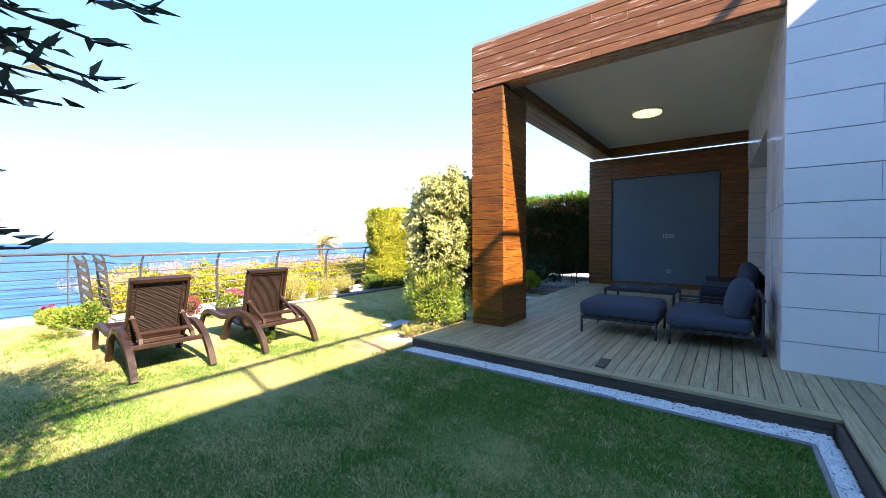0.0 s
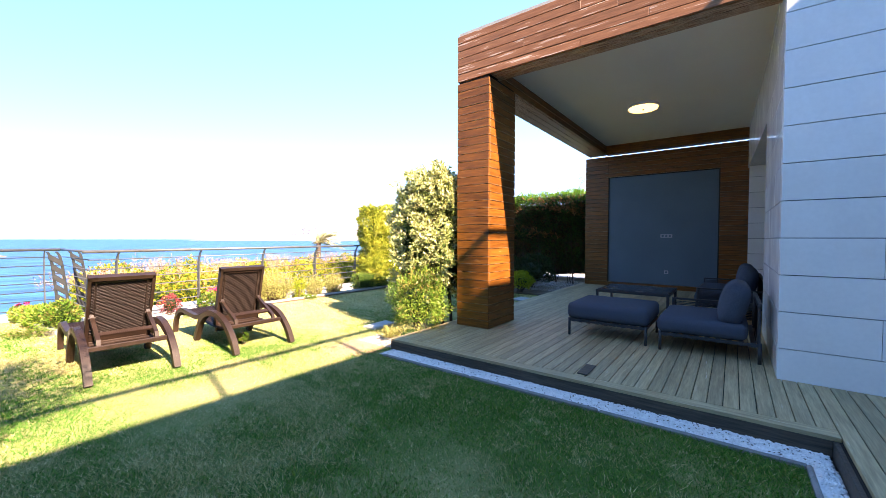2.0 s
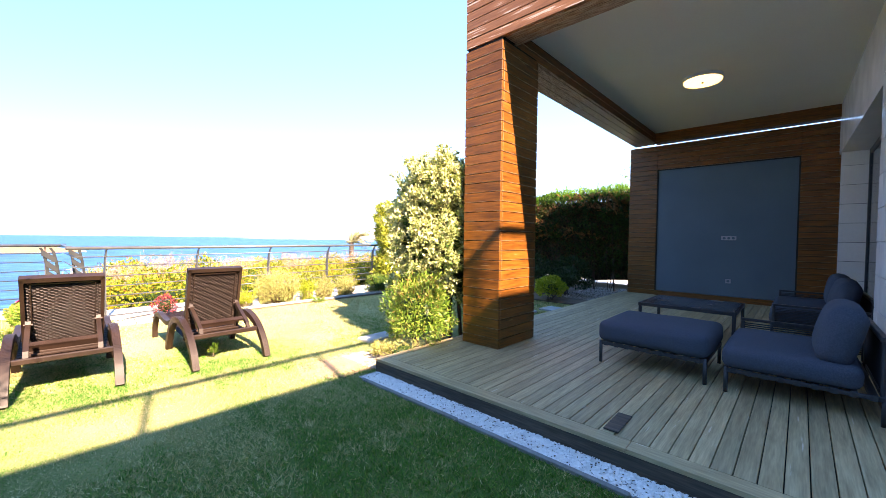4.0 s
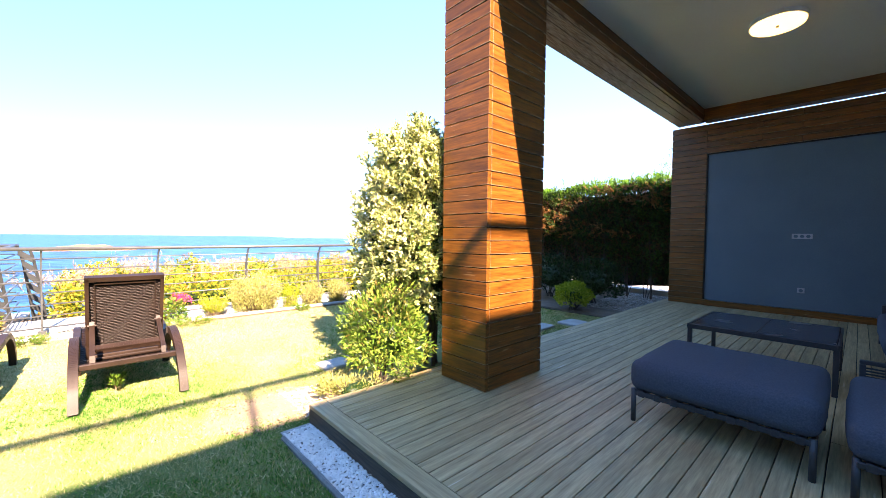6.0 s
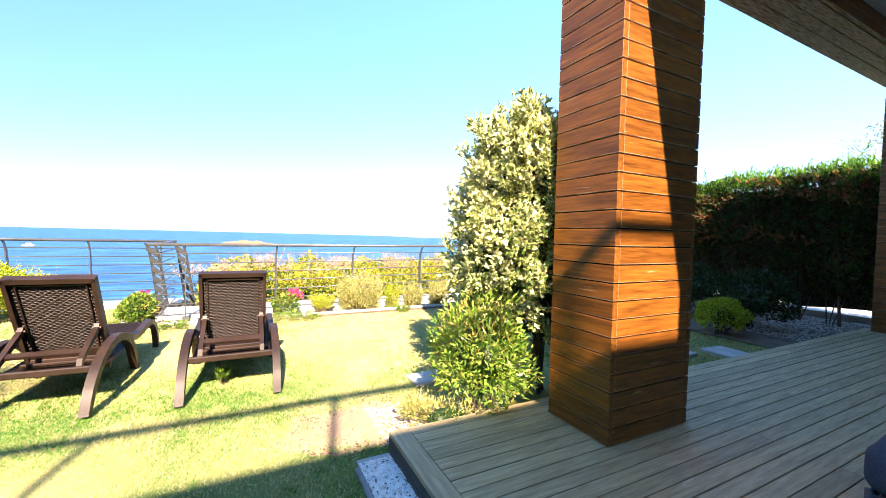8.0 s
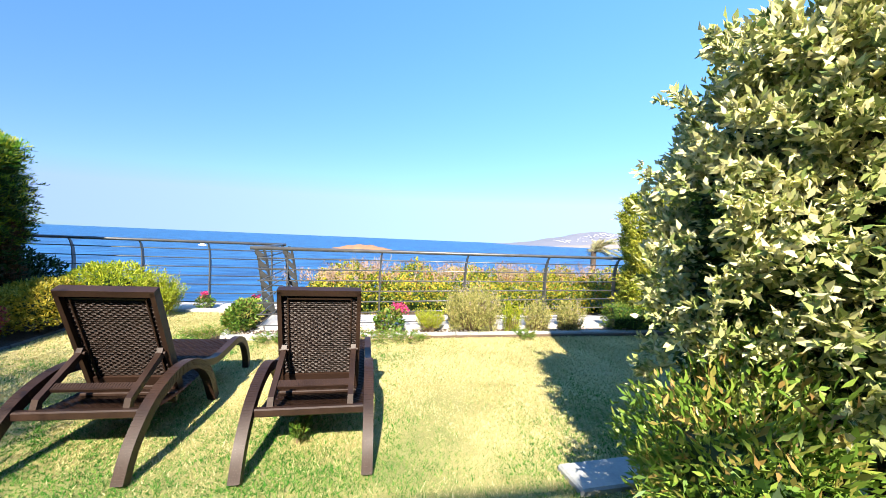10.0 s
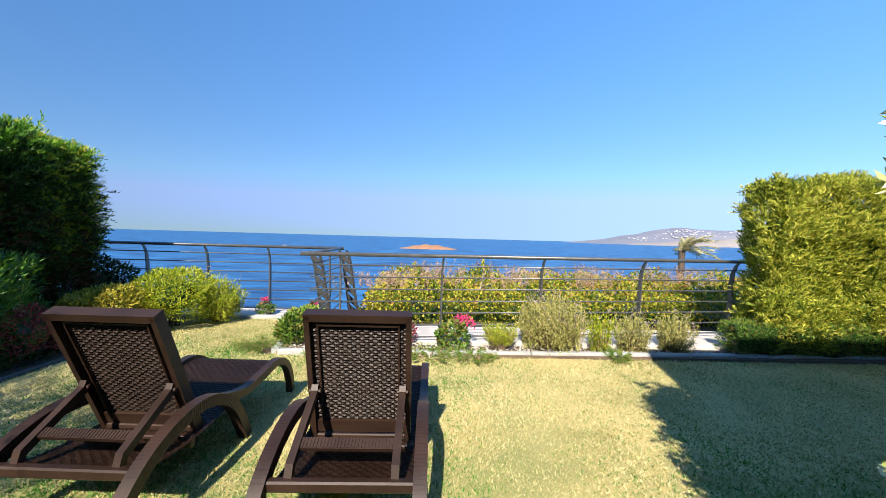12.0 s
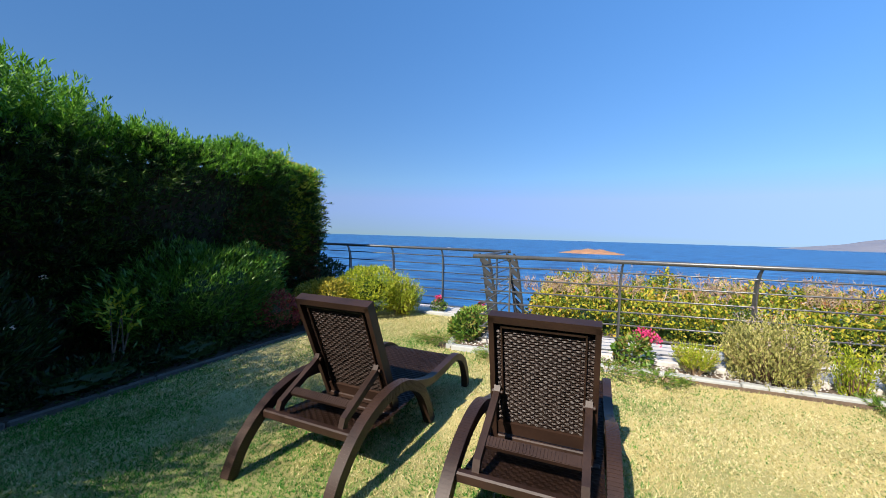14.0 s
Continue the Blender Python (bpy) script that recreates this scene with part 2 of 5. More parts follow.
l.new(tc.outputs["Object"], noi.inputs["Vector"]), l.new(noi.outputs[0], bp.inputs["Height"]), l.new(bp.outputs[0], b.inputs["Normal"])

lamp_mat, n, l, b = node_mat("lamp_diffuser")
b.inputs["Base Color"].default_value = (0.9, 0.85, 0.7, 1)
b.inputs["Emission Color"].default_value, b.inputs["Emission Strength"].default_value = (1.0, 0.70, 0.26, 1), 0.75


# ---- helpers for meshes ----
def box(bm, x0, x1, y0, y1, z0, z1, bevel=0.0, seg=1):
    r = bmesh.ops.create_cube(bm, size=1.0, matrix=Matrix.Translation(((x0 + x1) / 2, (y0 + y1) / 2, (z0 + z1) / 2)) @ Matrix.Diagonal((abs(x1 - x0), abs(y1 - y0), abs(z1 - z0), 1)))
    if bevel:
        es = list({e for v in r["verts"] for e in v.link_edges})
        bmesh.ops.bevel(bm, geom=es, offset=bevel, segments=seg, affect="EDGES", profile=0.5)
    return bm


def boxed(x0, x1, y0, y1, z0, z1, bevel=0.0, seg=1):
    return box(bmesh.new(), x0, x1, y0, y1, z0, z1, bevel, seg)


def rod(bm, a, b, r, sides=10, r2=None):
    a, b = Vector(a), Vector(b)
    m = Matrix.Translation((a + b) / 2) @ (b - a).to_track_quat("Z", "Y").to_matrix().to_4x4()
    bmesh.ops.create_cone(bm, cap_ends=True, segments=sides, radius1=r, radius2=r if r2 is None else r2, depth=(b - a).length, matrix=m)
    return bm


def rodded(a, b, r, sides=10, r2=None):
    return rod(bmesh.new(), a, b, r, sides, r2)


def mesh_of(name, bm, material, smooth=False):
    me = bpy.data.meshes.new(name)
    bm.to_mesh(me)
    bm.free()
    me.materials.append(material)
    if smooth:
        me.polygons.foreach_set("use_smooth", [True] * len(me.polygons))
    return me


def part(name, bm, material, parent, label="", smooth=False):
    ob = new(name, mesh_of(name, bm, material, smooth))
    ob.parent = parent
    return tagged(ob, label)


def thing(name, label, category, m=None, group="", kind=""):
    ob = new(name)
    ob.matrix_world = m or Matrix()
    return tagged(ob, label, category, group, kind)


def setting(name, bm, material, label, smooth=False):
    return tagged(new(name, mesh_of(name, bm, material, smooth)), label, name.split("_")[0], kind="structure")


def sweep(bm, path, w, h, up=(0, 0, 1)):
    """A strip of rectangular section w across and h deep along a path in one upright plane."""
    path = [Vector(p) for p in path]
    rings = []
    for i, p in enumerate(path):
        d = (path[min(i + 1, len(path) - 1)] - path[max(i - 1, 0)]).normalized()
        side = d.cross(Vector((0, 1, 0)))
        if side.length < 1e-3:
            side = Vector((0, 0, 1))
        side.normalize()
        a = Vector((0, w / 2, 0))
        rings.append([bm.verts.new(p + a * s + side * h / 2 * q) for s, q in ((-1, -1), (1, -1), (1, 1), (-1, 1))])
    for r0, r1 in zip(rings, rings[1:]):
        for k in range(4):
            bm.faces.new((r0[k], r0[(k + 1) % 4], r1[(k + 1) % 4], r1[k]))
    bm.faces.new(rings[0]), bm.faces.new(rings[-1])
    bmesh.ops.recalc_face_normals(bm, faces=bm.faces)
    return bm


def leaf_mesh(name, c, d, length, width, material, rng, droop=0.3, curl=0.25):
    """One folded rhombic leaf at each point c, pointing along d."""
    k = len(c)
    d = d / (np.linalg.norm(d, axis=1, keepdims=True) + 1e-9)
    r = rng.normal(size=(k, 3))
    s = np.cross(d, r)
    s /= np.linalg.norm(s, axis=1, keepdims=True) + 1e-9
    nn = np.cross(s, d)
    ln = (length * rng.uniform(0.6, 1.25, (k, 1)))
    wd = (width * rng.uniform(0.7, 1.2, (k, 1)))
    mid = c + d * ln * 0.45
    v = np.stack([c, mid + s * wd / 2 + nn * wd * curl, c + d * ln - nn * ln * droop * 0.3, mid - s * wd / 2 + nn * wd * curl], axis=1).reshape(-1, 3)
    return quads(name, v, material)


def quads(name, v, material, corners=4):
    k = len(v) // corners
    me = bpy.data.meshes.new(name)
    me.vertices.add(len(v))
    me.vertices.foreach_set("co", np.ascontiguousarray(v, dtype=np.float32).ravel())
    me.loops.add(len(v))
    me.loops.foreach_set("vertex_index", np.arange(len(v), dtype=np.int32))
    me.polygons.add(k)
    me.polygons.foreach_set("loop_start", np.arange(0, len(v), corners, dtype=np.int32))
    me.update(calc_edges=True)
    me.materials.append(material)
    return me


def lump(p, seed=0.0, f=1.7):
    """Smooth uneven field over points, about -1 to 1."""
    x, y, z = (p * f).T
    return (np.sin(x * 1.3 + seed) * np.cos(y * 1.7 - seed) + np.sin(z * 2.1 + x * 0.7 + seed * 2) + np.cos(y * 2.3 + z * 1.1 + seed * 3) * 0.7) / 2.4


def box_shell(k, lo, hi, rng, depth=0.12, rough=0.1, faces="xXyYZ", seed=0.0, ribs=0.0):
    """Points near the faces of a box, uneven, thinning inwards, and the way out of it."""
    lo, hi = np.array(lo, float), np.array(hi, float)
    s = hi - lo
    area = {"x": s[1] * s[2], "X": s[1] * s[2], "y": s[0] * s[2], "Y": s[0] * s[2], "Z": s[0] * s[1] * 1.3}
    w = np.array([area[f] for f in faces])
    pick = rng.choice(len(faces), k, p=w / w.sum())
    p = lo + rng.random((k, 3)) * s
    n = np.zeros((k, 3))
    for i, f in enumerate(faces):
        ax = "xyz".index(f.lower())
        m = pick == i
        p[m, ax] = hi[ax] if f.isupper() else lo[ax]
        n[m, ax] = 1 if f.isupper() else -1
    off = rough * lump(p, seed, 2.2) + rough * 0.6 * lump(p, seed + 4, 6.0) - rng.exponential(depth, k)
    s_ = p[:, 0] + p[:, 1]
    off -= ribs * np.clip(np.sin(s_ * 4.4 + p[:, 2] * 0.3) + 0.5 * np.sin(s_ * 9.7 + 1) - 0.35, 0, 1) * (n[:, 2] < 0.5)
    return p + n * off[:, None], n


def ball_shell(k, centre, radii, rng, depth=0.1, rough=0.12, seed=0.0, low=-0.85):
    n = rng.normal(size=(k * 2, 3))
    n /= np.linalg.norm(n, axis=1, keepdims=True)
    n = n[n[:, 2] > low][:k]
    r = 1 + rough * lump(n, seed, 3.0) + rough * 0.6 * lump(n, seed + 2, 7.0) - rng.exponential(depth, len(n))
    return np.array(centre) + n * np.array(radii) * np.clip(r, 0.15, 2)[:, None], n


def leaves_part(name, me, parent, label=""):
    ob = new(name, me)
    ob.parent = parent
    return tagged(ob, label)


RNG = np.random.default_rng(7)

# ---- ground, lawn and sea ----
DECK_Z, DECK_Y0, DECK_X0 = 0.13, 5.03, -3.508
bm = bmesh.new()
g = bmesh.ops.create_grid(bm, x_segments=90, y_segments=90, size=1.0, matrix=Matrix.Translation((13.0, 5.0, -0.03)) @ Matrix.Diagonal((27.0, 45.0, 1, 1)))
for v in bm.verts:
    v.co.z -= 1.0 if v.co.x < -10.1 else 0.0
edge = [e for e in bm.edges if e.is_boundary]
ext = bmesh.ops.extrude_edge_only(bm, edges=edge)
for v in [v for v in ext["geom"] if isinstance(v, bmesh.types.BMVert)]:
    v.co.z = -22.0
    v.co.x += -4.0 if v.co.x < -13 else 0
ground = setting("ground", bm, soil, "bare brown soil of the garden plateau above the sea")
bm = bmesh.new()
bmesh.ops.create_grid(bm, x_segments=1, y_segments=1, size=1.0, matrix=Matrix.Translation((-1200, 0, -18)) @ Matrix.Diagonal((4900, 4900, 1, 1)))
setting("water", bm, sea_mat, "deep blue open sea, light and dark of ripples painted in")

# lawn: one uneven sheet inside the kerbs
bm = bmesh.new()
bmesh.ops.create_grid(bm, x_segments=110, y_segments=110, size=1.0, matrix=Matrix.Translation((-4.3, 4.2, 0)) @ Matrix.Diagonal((5.24, 8.0, 1, 1)))
for v in bm.verts:
    v.co.z = -0.012 + 0.012 * noise.noise(v.co * 0.9) + 0.006 * noise.noise(v.co * 4)
bmesh.ops.delete(bm, geom=[f for f in bm.faces if f.calc_center_median().x > -3.5 and f.calc_center_median().y > 5.0
                           or f.calc_center_median().x > 0.3 or f.calc_center_median().x < -7.75 and f.calc_center_median().y > 2.5
                           or f.calc_center_median().y < 0.66], context="FACES")
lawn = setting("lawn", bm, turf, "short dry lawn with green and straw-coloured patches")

k = 900000
gx = np.concatenate([RNG.uniform(-9.5, -7.75, k // 16), RNG.uniform(-7.75, 0.2, k)])
gy = np.concatenate([RNG.uniform(0.68, 2.5, k // 16), RNG.uniform(0.68, 11.0, k)])
near = RNG.random(len(gx)) < np.clip(1.5 - 0.16 * np.hypot(gx + 1.5, gy - 3.5), 0.42, 1)
keep = near & ~((gx > -3.52) & (gy > 4.795)) & ~((gx > -4.3) & (gy > 5.25) & (gy < 7.5))
# thin on the worn patch by the deck corner
worn = np.exp(-(((gx + 3.98) / 0.42) ** 2 + ((gy - 4.95) / 0.5) ** 2))
keep &= RNG.random(len(gx)) > worn * 0.6
gx, gy = gx[keep], gy[keep]
c = np.stack([gx, gy, np.full(len(gx), -0.012)], 1)
green = lump(c, 1.0, 0.9) + 0.5 * lump(c, 3.0, 3.1)
h = RNG.uniform(0.010, 0.025, len(gx)) * (1 + 0.35 * np.clip(green, -0.6, 1))
a = RNG.uniform(0, 6.283, len(gx))
w = RNG.uniform(0.0021, 0.0038, len(gx)) * np.clip(np.hypot(gx + 1.5, gy - 3.5) / 3.0, 1, 1.7)
lean = RNG.normal(0, 0.8, (len(gx), 2)) * h[:, None]
s = np.stack([np.cos(a) * w, np.sin(a) * w, np.zeros(len(a))], 1)
tip = c + np.stack([lean[:, 0], lean[:, 1], h], 1)
# dry share also drops near the house, darkening the blades for its shade
dry_lit_share = 0.36 + 0.40 * lump(c, 5.0, 1.3) + 0.38 * lump(c, 8.0, 3.3) + 0.34 * (lump(c, 2.0, 9.0) + lump(c, 6.0, 17.0) > 0.5) - 0.20 * (lump(c, 9.0, 7.0) + lump(c, 4.0, 13.0) > 0.55) + 0.24 * np.clip(-gx - 4.4, -1.0, 1.9) + 0.1 * np.clip(gy - 4.0, -2.0, 2.0) * (gx < -3.6) + 0.34 * np.exp(-((gx + 2.4) / 1.2) ** 2 - ((gy - 2.4) / 1.1) ** 2) - 0.14 * (gx > -2.4) * np.clip(gy - 2.6, 0, 1) + 0.5 * worn[keep]
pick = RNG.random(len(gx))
dry = pick < np.clip(dry_lit_share, 0.05, 0.85)
fresh = ~dry & (RNG.random(len(gx)) > np.clip(dry_lit_share * 1.3, 0.1, 0.9))
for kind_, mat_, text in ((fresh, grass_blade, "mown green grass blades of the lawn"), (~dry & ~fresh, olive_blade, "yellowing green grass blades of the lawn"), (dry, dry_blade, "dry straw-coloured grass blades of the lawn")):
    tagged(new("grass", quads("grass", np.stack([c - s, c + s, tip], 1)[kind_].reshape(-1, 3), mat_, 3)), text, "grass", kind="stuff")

# bare earth by the deck corner
bm = bmesh.new()
cen = bm.verts.new((-3.98, 4.95, 0.006))
ring = []
for i in range(40):
    a_ = i / 40 * 6.2832
    r_ = 0.46 * (1 + 0.35 * noise.noise(Vector((math.cos(a_) * 1.5, math.sin(a_) * 1.5, 3))))
    ring.append(bm.verts.new((min(-3.5, -3.98 + r_ * 0.95 * math.cos(a_)), 4.95 + r_ * 1.1 * math.sin(a_), -0.012)))
for i in range(40):
    bm.faces.new((cen, ring[i], ring[(i + 1) % 40]))
setting("ground_bare_patch", bm, surface("tan_earth", (0.40, 0.27, 0.17), (0.24, 0.15, 0.09), 0.95, 6, bump=0.8, distance=0.01), "bare tan earth worn through the lawn")

# ---- kerbs and beds ----
def kerb_run(name, a, b, label, w=0.09, z0=-0.05, z1=0.05, piece=1.0, mat=None):
    a, b = Vector((*a, 0)), Vector((*b, 0))
    run = thing(name, label, "kerb", kind="structure")
    count = max(1, round((b - a).length / piece))
    d = (b - a) / count
    ang = math.atan2(d.y, d.x)
    me = mesh_of("kerb_stone", boxed(0.004, d.length - 0.004, -w / 2, w / 2, z0, z1, 0.012), mat or kerb_stone)
    for i in range(count):
        ob = new("kerb_stone", me)
        ob.parent = run
        p = a + d * i
        ob.matrix_world = pose(p.x, p.y, random.uniform(-0.006, 0.004), 0, 0, math.degrees(ang) + random.uniform(-0.4, 0.4))
    return run


KX = -7.75
kerb_run("kerb_1", (KX, 2.74), (KX - 0.2, 12.6), "weathered grey stone kerb along the flower bed")
kerb_run("kerb_2", (-9.5, 2.45), (KX, 2.70), "grey stone kerb round the corner of the bed")
kerb_run("kerb_3", (-9.55, 0.6), (-9.55, 2.45), "grey stone kerb below the railing")
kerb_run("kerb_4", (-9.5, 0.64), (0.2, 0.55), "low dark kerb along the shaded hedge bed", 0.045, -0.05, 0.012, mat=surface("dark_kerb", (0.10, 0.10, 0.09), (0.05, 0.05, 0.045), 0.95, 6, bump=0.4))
edging = surface("dark_edging", (0.30, 0.30, 0.28), (0.17, 0.17, 0.16), 0.95, 6, bump=0.4)
kerb_run("kerb_5", (-3.42, 4.81), (0.22, 4.81), "thin dark grey edging of the pebble strip", 0.03, -0.05, 0.02, 1.2, edging)
kerb_run("kerb_6", (0.22, 4.81), (0.22, -3.0), "thin dark grey edging of the pebble strip", 0.03, -0.05, 0.02, 1.2, edging)

# pebble strips round the deck
bm = boxed(-3.5, 0.34, 4.825, 5.06, -0.03, -0.004)
box(bm, 0.235, 0.35, -3.0, 4.825, -0.03, -0.004)
setting("trim_pebble_bed", bm, kerb_stone, "white pebble strip along the deck edge")
def pebbles(count, area, size, mat, name, label, z=0.0):
    x0, x1, y0, y1 = area
    c = np.stack([RNG.uniform(x0, x1, count), RNG.uniform(y0, y1, count), RNG.uniform(z - 0.004, z + 0.008, count)], 1)
    base = np.array([(1, 0, 0), (0, 1, 0), (-1, 0, 0), (0, -1, 0), (0, 0, 0.7), (0, 0, -0.7)], float)
    f = np.array([(0, 1, 4), (1, 2, 4), (2, 3, 4), (3, 0, 4), (1, 0, 5), (2, 1, 5), (3, 2, 5), (0, 3, 5)])
    a = RNG.uniform(0, 6.28, count)
    sc = size * RNG.uniform(0.5, 1.3, (count, 3)) * [[1, 0.75, 0.7]]
    v = base[None] * sc[:, None]
    v = np.stack([v[..., 0] * np.cos(a)[:, None] - v[..., 1] * np.sin(a)[:, None], v[..., 0] * np.sin(a)[:, None] + v[..., 1] * np.cos(a)[:, None], v[..., 2]], 2)
    v = (v + c[:, None])[:, f].reshape(-1, 3)
    return tagged(new(name, quads(name, v, mat, 3)), label, "pebbles", kind="stuff")


pebbles(9500, (-3.45, 0.33, 4.83, 5.03), 0.0135, gravel_white, "pebbles", "small white marble pebbles beside the deck")
pebbles(5200, (0.235, 0.34, 1.0, 4.83), 0.013, gravel_white, "pebbles", "small white marble pebbles beside the deck")
pebbles(260, (-3.45, 0.33, 4.83, 5.03), 0.009, soil, "pebbles", "crumbs of dark soil among the white pebbles", 0.009)
pebbles(900, (-4.15, -3.5, 5.05, 5.6), 0.013, concrete, "pebbles", "pale gravel scattered at the deck corner")
pebbles(260, (-4.4, -3.55, 4.5, 5.4), 0.012, soil, "pebbles", "crumbs of dry earth on the worn patch", -0.004)
pebbles(2200, (-8.35, -7.8, 2.8, 9.0), 0.018, concrete, "pebbles", "pale gravel in the flower bed", 0.025)
bm = boxed(-8.45, KX, 2.72, 12.6, -0.05, 0.02)
box(bm, -9.75, -8.45, 2.5, 3.1, -0.05, 0.02)
setting("ground_bed_far", bm, soil, "dry soil of the flower bed at the railing")
# near-black soil: the hedge's shade is painted into its colour
setting("ground_bed_hedge", boxed(-9.5, 0.2, -1.4, 0.6, -0.05, 0.015), surface("shaded_bed_soil", (0.05, 0.036, 0.024), (0.02, 0.014, 0.01), 0.95, 9, bump=0.9, distance=0.03), "soil under the hedge, coloured dark for the shade there")
setting("ground_path", boxed(-7.5, -2.0, 13.75, 15.2, -0.05, 0.14), concrete, "pale paved path beyond the hedge")

bm = boxed(-7.4, -3.5, 10.35, 13.7, -0.05, 0.03, 0.02)
setting("ground_bed_back", bm, soil, "raised soil bed with gravel behind the deck")
pebbles(1600, (-4.6, -3.5, 11.0, 13.6), 0.02, concrete, "pebbles", "grey gravel beside the deck end", 0.035)

# low ledge that carries the railing
bm = boxed(-8.95, -8.12, 3.0, 13.0, -0.6, 0.075, 0.015)
setting("trim_ledge_near", bm, concrete, "pale concrete ledge under the railing")
setting("trim_ledge_far", boxed(-10.3, -9.68, -6.0, 3.1, -0.6, 0.02, 0.015), concrete, "pale concrete ledge under the railing")
stones = [(-4.2, 8.9, 0.5, 0.42), (-3.85, 9.55, 0.42, 0.4), (-4.0, 10.9, 0.6, 0.4), (-3.75, 8.1, 0.4, 0.4), (-4.55, 5.85, 0.26, 0.5)]
for x, y, a, bb in stones:
    tagged(new("stepping_stone", mesh_of("stepping_stone", boxed(-a / 2, a / 2, -bb / 2, bb / 2, -0.03, 0.025, 0.012), kerb_stone)), "flat grey stepping stone set in the grass", "stone", "stepping stones").matrix_world = pose(x, y, 0, 0, 0, random.uniform(-12, 12))

# ---- house ----
WALL_X, FRONT_Y, BACK_Y = 0.16, 6.137, 12.33
COURSE = 0.323
# core walls behind the stone blocks
wing_top = 5.81
house_core = setting("wall_house", boxed(WALL_X + 0.03, 9.0, FRONT_Y + 0.03, 8.3, 0.0, 5.0), joint_grey, "white stone-clad house wall with thin grey joints")
bm = boxed(WALL_X + 0.002, 9.0, 8.3, BACK_Y + 0.3, 2.9, 5.0)
for v in bm.verts:
    v.co.x -= 0.1 if v.co.y > 9 and v.co.x < 1 else 0
setting("wall_house_upper", bm, stone_white, "white house wall above the recess")
setting("wall_house_inner", boxed(1.2, 9.0, 8.3, BACK_Y + 0.3, 0.0, 2.9), stone_white, "white wall behind the glazed door")
setting("wall_recess_end", boxed(WALL_X - 0.07, 1.2, 12.08, BACK_Y + 0.3, 0.0, 2.9), joint_grey, "white stone return beside the glazed door")
setting("wall_wing", boxed(3.0, 9.0, -9.0, FRONT_Y + 0.02, 0.0, wing_top), stone_white, "white wall of the house wing")

# unseen wall, added to keep low southern sky light out of the terrace
setting("wall_wing_south", boxed(-4.4, 3.0, -9.0, -2.6, 0.0, 4.0), stone_white, "unseen plain white wall added to block low sky light from the terrace")


def blocks(parent, axis, fixed, a0, a1, z0, z1, out, first=0.62, long=1.24):
    """Stone slabs on a wall along x or y; out is the side they face."""
    cache = {}
    row = 0
    z = z0
    while z < z1 - 0.02:
        zz = min(z + COURSE, z1)
        a = a0
        step = first if row % 2 else long * 0.98
        while a < a1 - 0.01:
            e = min(a + step, a1)
            key = (round(e - a, 3), round(zz - z, 3))
            if key not in cache:
                w, hh = key
                t = 0.03
                bm = boxed(0.0015, w - 0.0015, -t, t, 0.0035, hh - 0.0035, 0.0015) if axis == "x" else boxed(-t, t, 0.0015, w - 0.0015, 0.0035, hh - 0.0035, 0.0015)
                cache[key] = mesh_of("stone_block", bm, stone_white)
            ob = new("stone_block", cache[key])
            ob.parent = parent
            lift = random.uniform(-0.0008, 0.0008)
            ob.matrix_world = pose(a, fixed + lift, z) if axis == "x" else pose(fixed + lift, a, z)
            a, step = e, long
        z, row = zz, row + 1


BASE = 0.08


# ---- deck ----
DECK_END = 12.6
def boards(parent, name, mat, along, lo, hi, c0, c1, width, z0, z1, gap=0.006, bevel=0.002, cuts=()):
    """Boards side by side between c0 and c1, each running from lo to hi, butted at staggered cuts."""
    cache = {}
    count = max(1, round((c1 - c0) / width))
    w = (c1 - c0) / count
    for i in range(count):
        ends = [lo] + ([cuts[i % len(cuts)]] if cuts and lo < cuts[i % len(cuts)] < hi else []) + [hi]
        for a, e in zip(ends, ends[1:]):
            key = round(e - a, 4)
            if key not in cache:
                n = key - 0.002
                hh = z1 - z0
                bm = boxed(gap / 2, w - gap / 2, 0, n, 0, hh, bevel) if along == "y" else boxed(0, n, gap / 2, w - gap / 2, 0, hh, bevel)
                cache[key] = mesh_of(name, bm, mat)
            ob = new(name, cache[key])
            ob.parent = parent
            ob.matrix_world = pose(c0 + w * i, a, z0 + random.uniform(-0.001, 0.001)) if along == "y" else pose(a, c0 + w * i, z0 + random.uniform(-0.001, 0.001))


deck = setting("floor_deck", boxed(DECK_X0 + 0.03, 9.0, DECK_Y0 + 0.03, DECK_END - 0.02, 0.0, DECK_Z - 0.03), gap_dark, "weathered grey-brown timber deck with dark joints")
box_bm = boxed(0.38, 9.0, -6.0, DECK_Y0 + 0.03, 0.0, DECK_Z - 0.03)
deck_side = setting("floor_deck_side", box_bm, gap_dark, "weathered timber deck running along the house")
setting("trim_fascia_front", boxed(DECK_X0, 0.352, DECK_Y0 + 0.004, DECK_Y0 + 0.03, -0.04, DECK_Z - 0.03, 0.002), fascia_wood, "dark wooden fascia board of the deck")
setting("trim_fascia_side", boxed(DECK_X0 + 0.004, DECK_X0 + 0.03, DECK_Y0 + 0.03, DECK_END, -0.04, DECK_Z - 0.03, 0.002), fascia_wood, "dark wooden fascia board of the deck")
setting("trim_fascia_right", boxed(0.354, 0.38, -6.0, DECK_Y0 + 0.03, -0.04, DECK_Z - 0.03, 0.002), fascia_wood, "dark wooden fascia board of the deck")

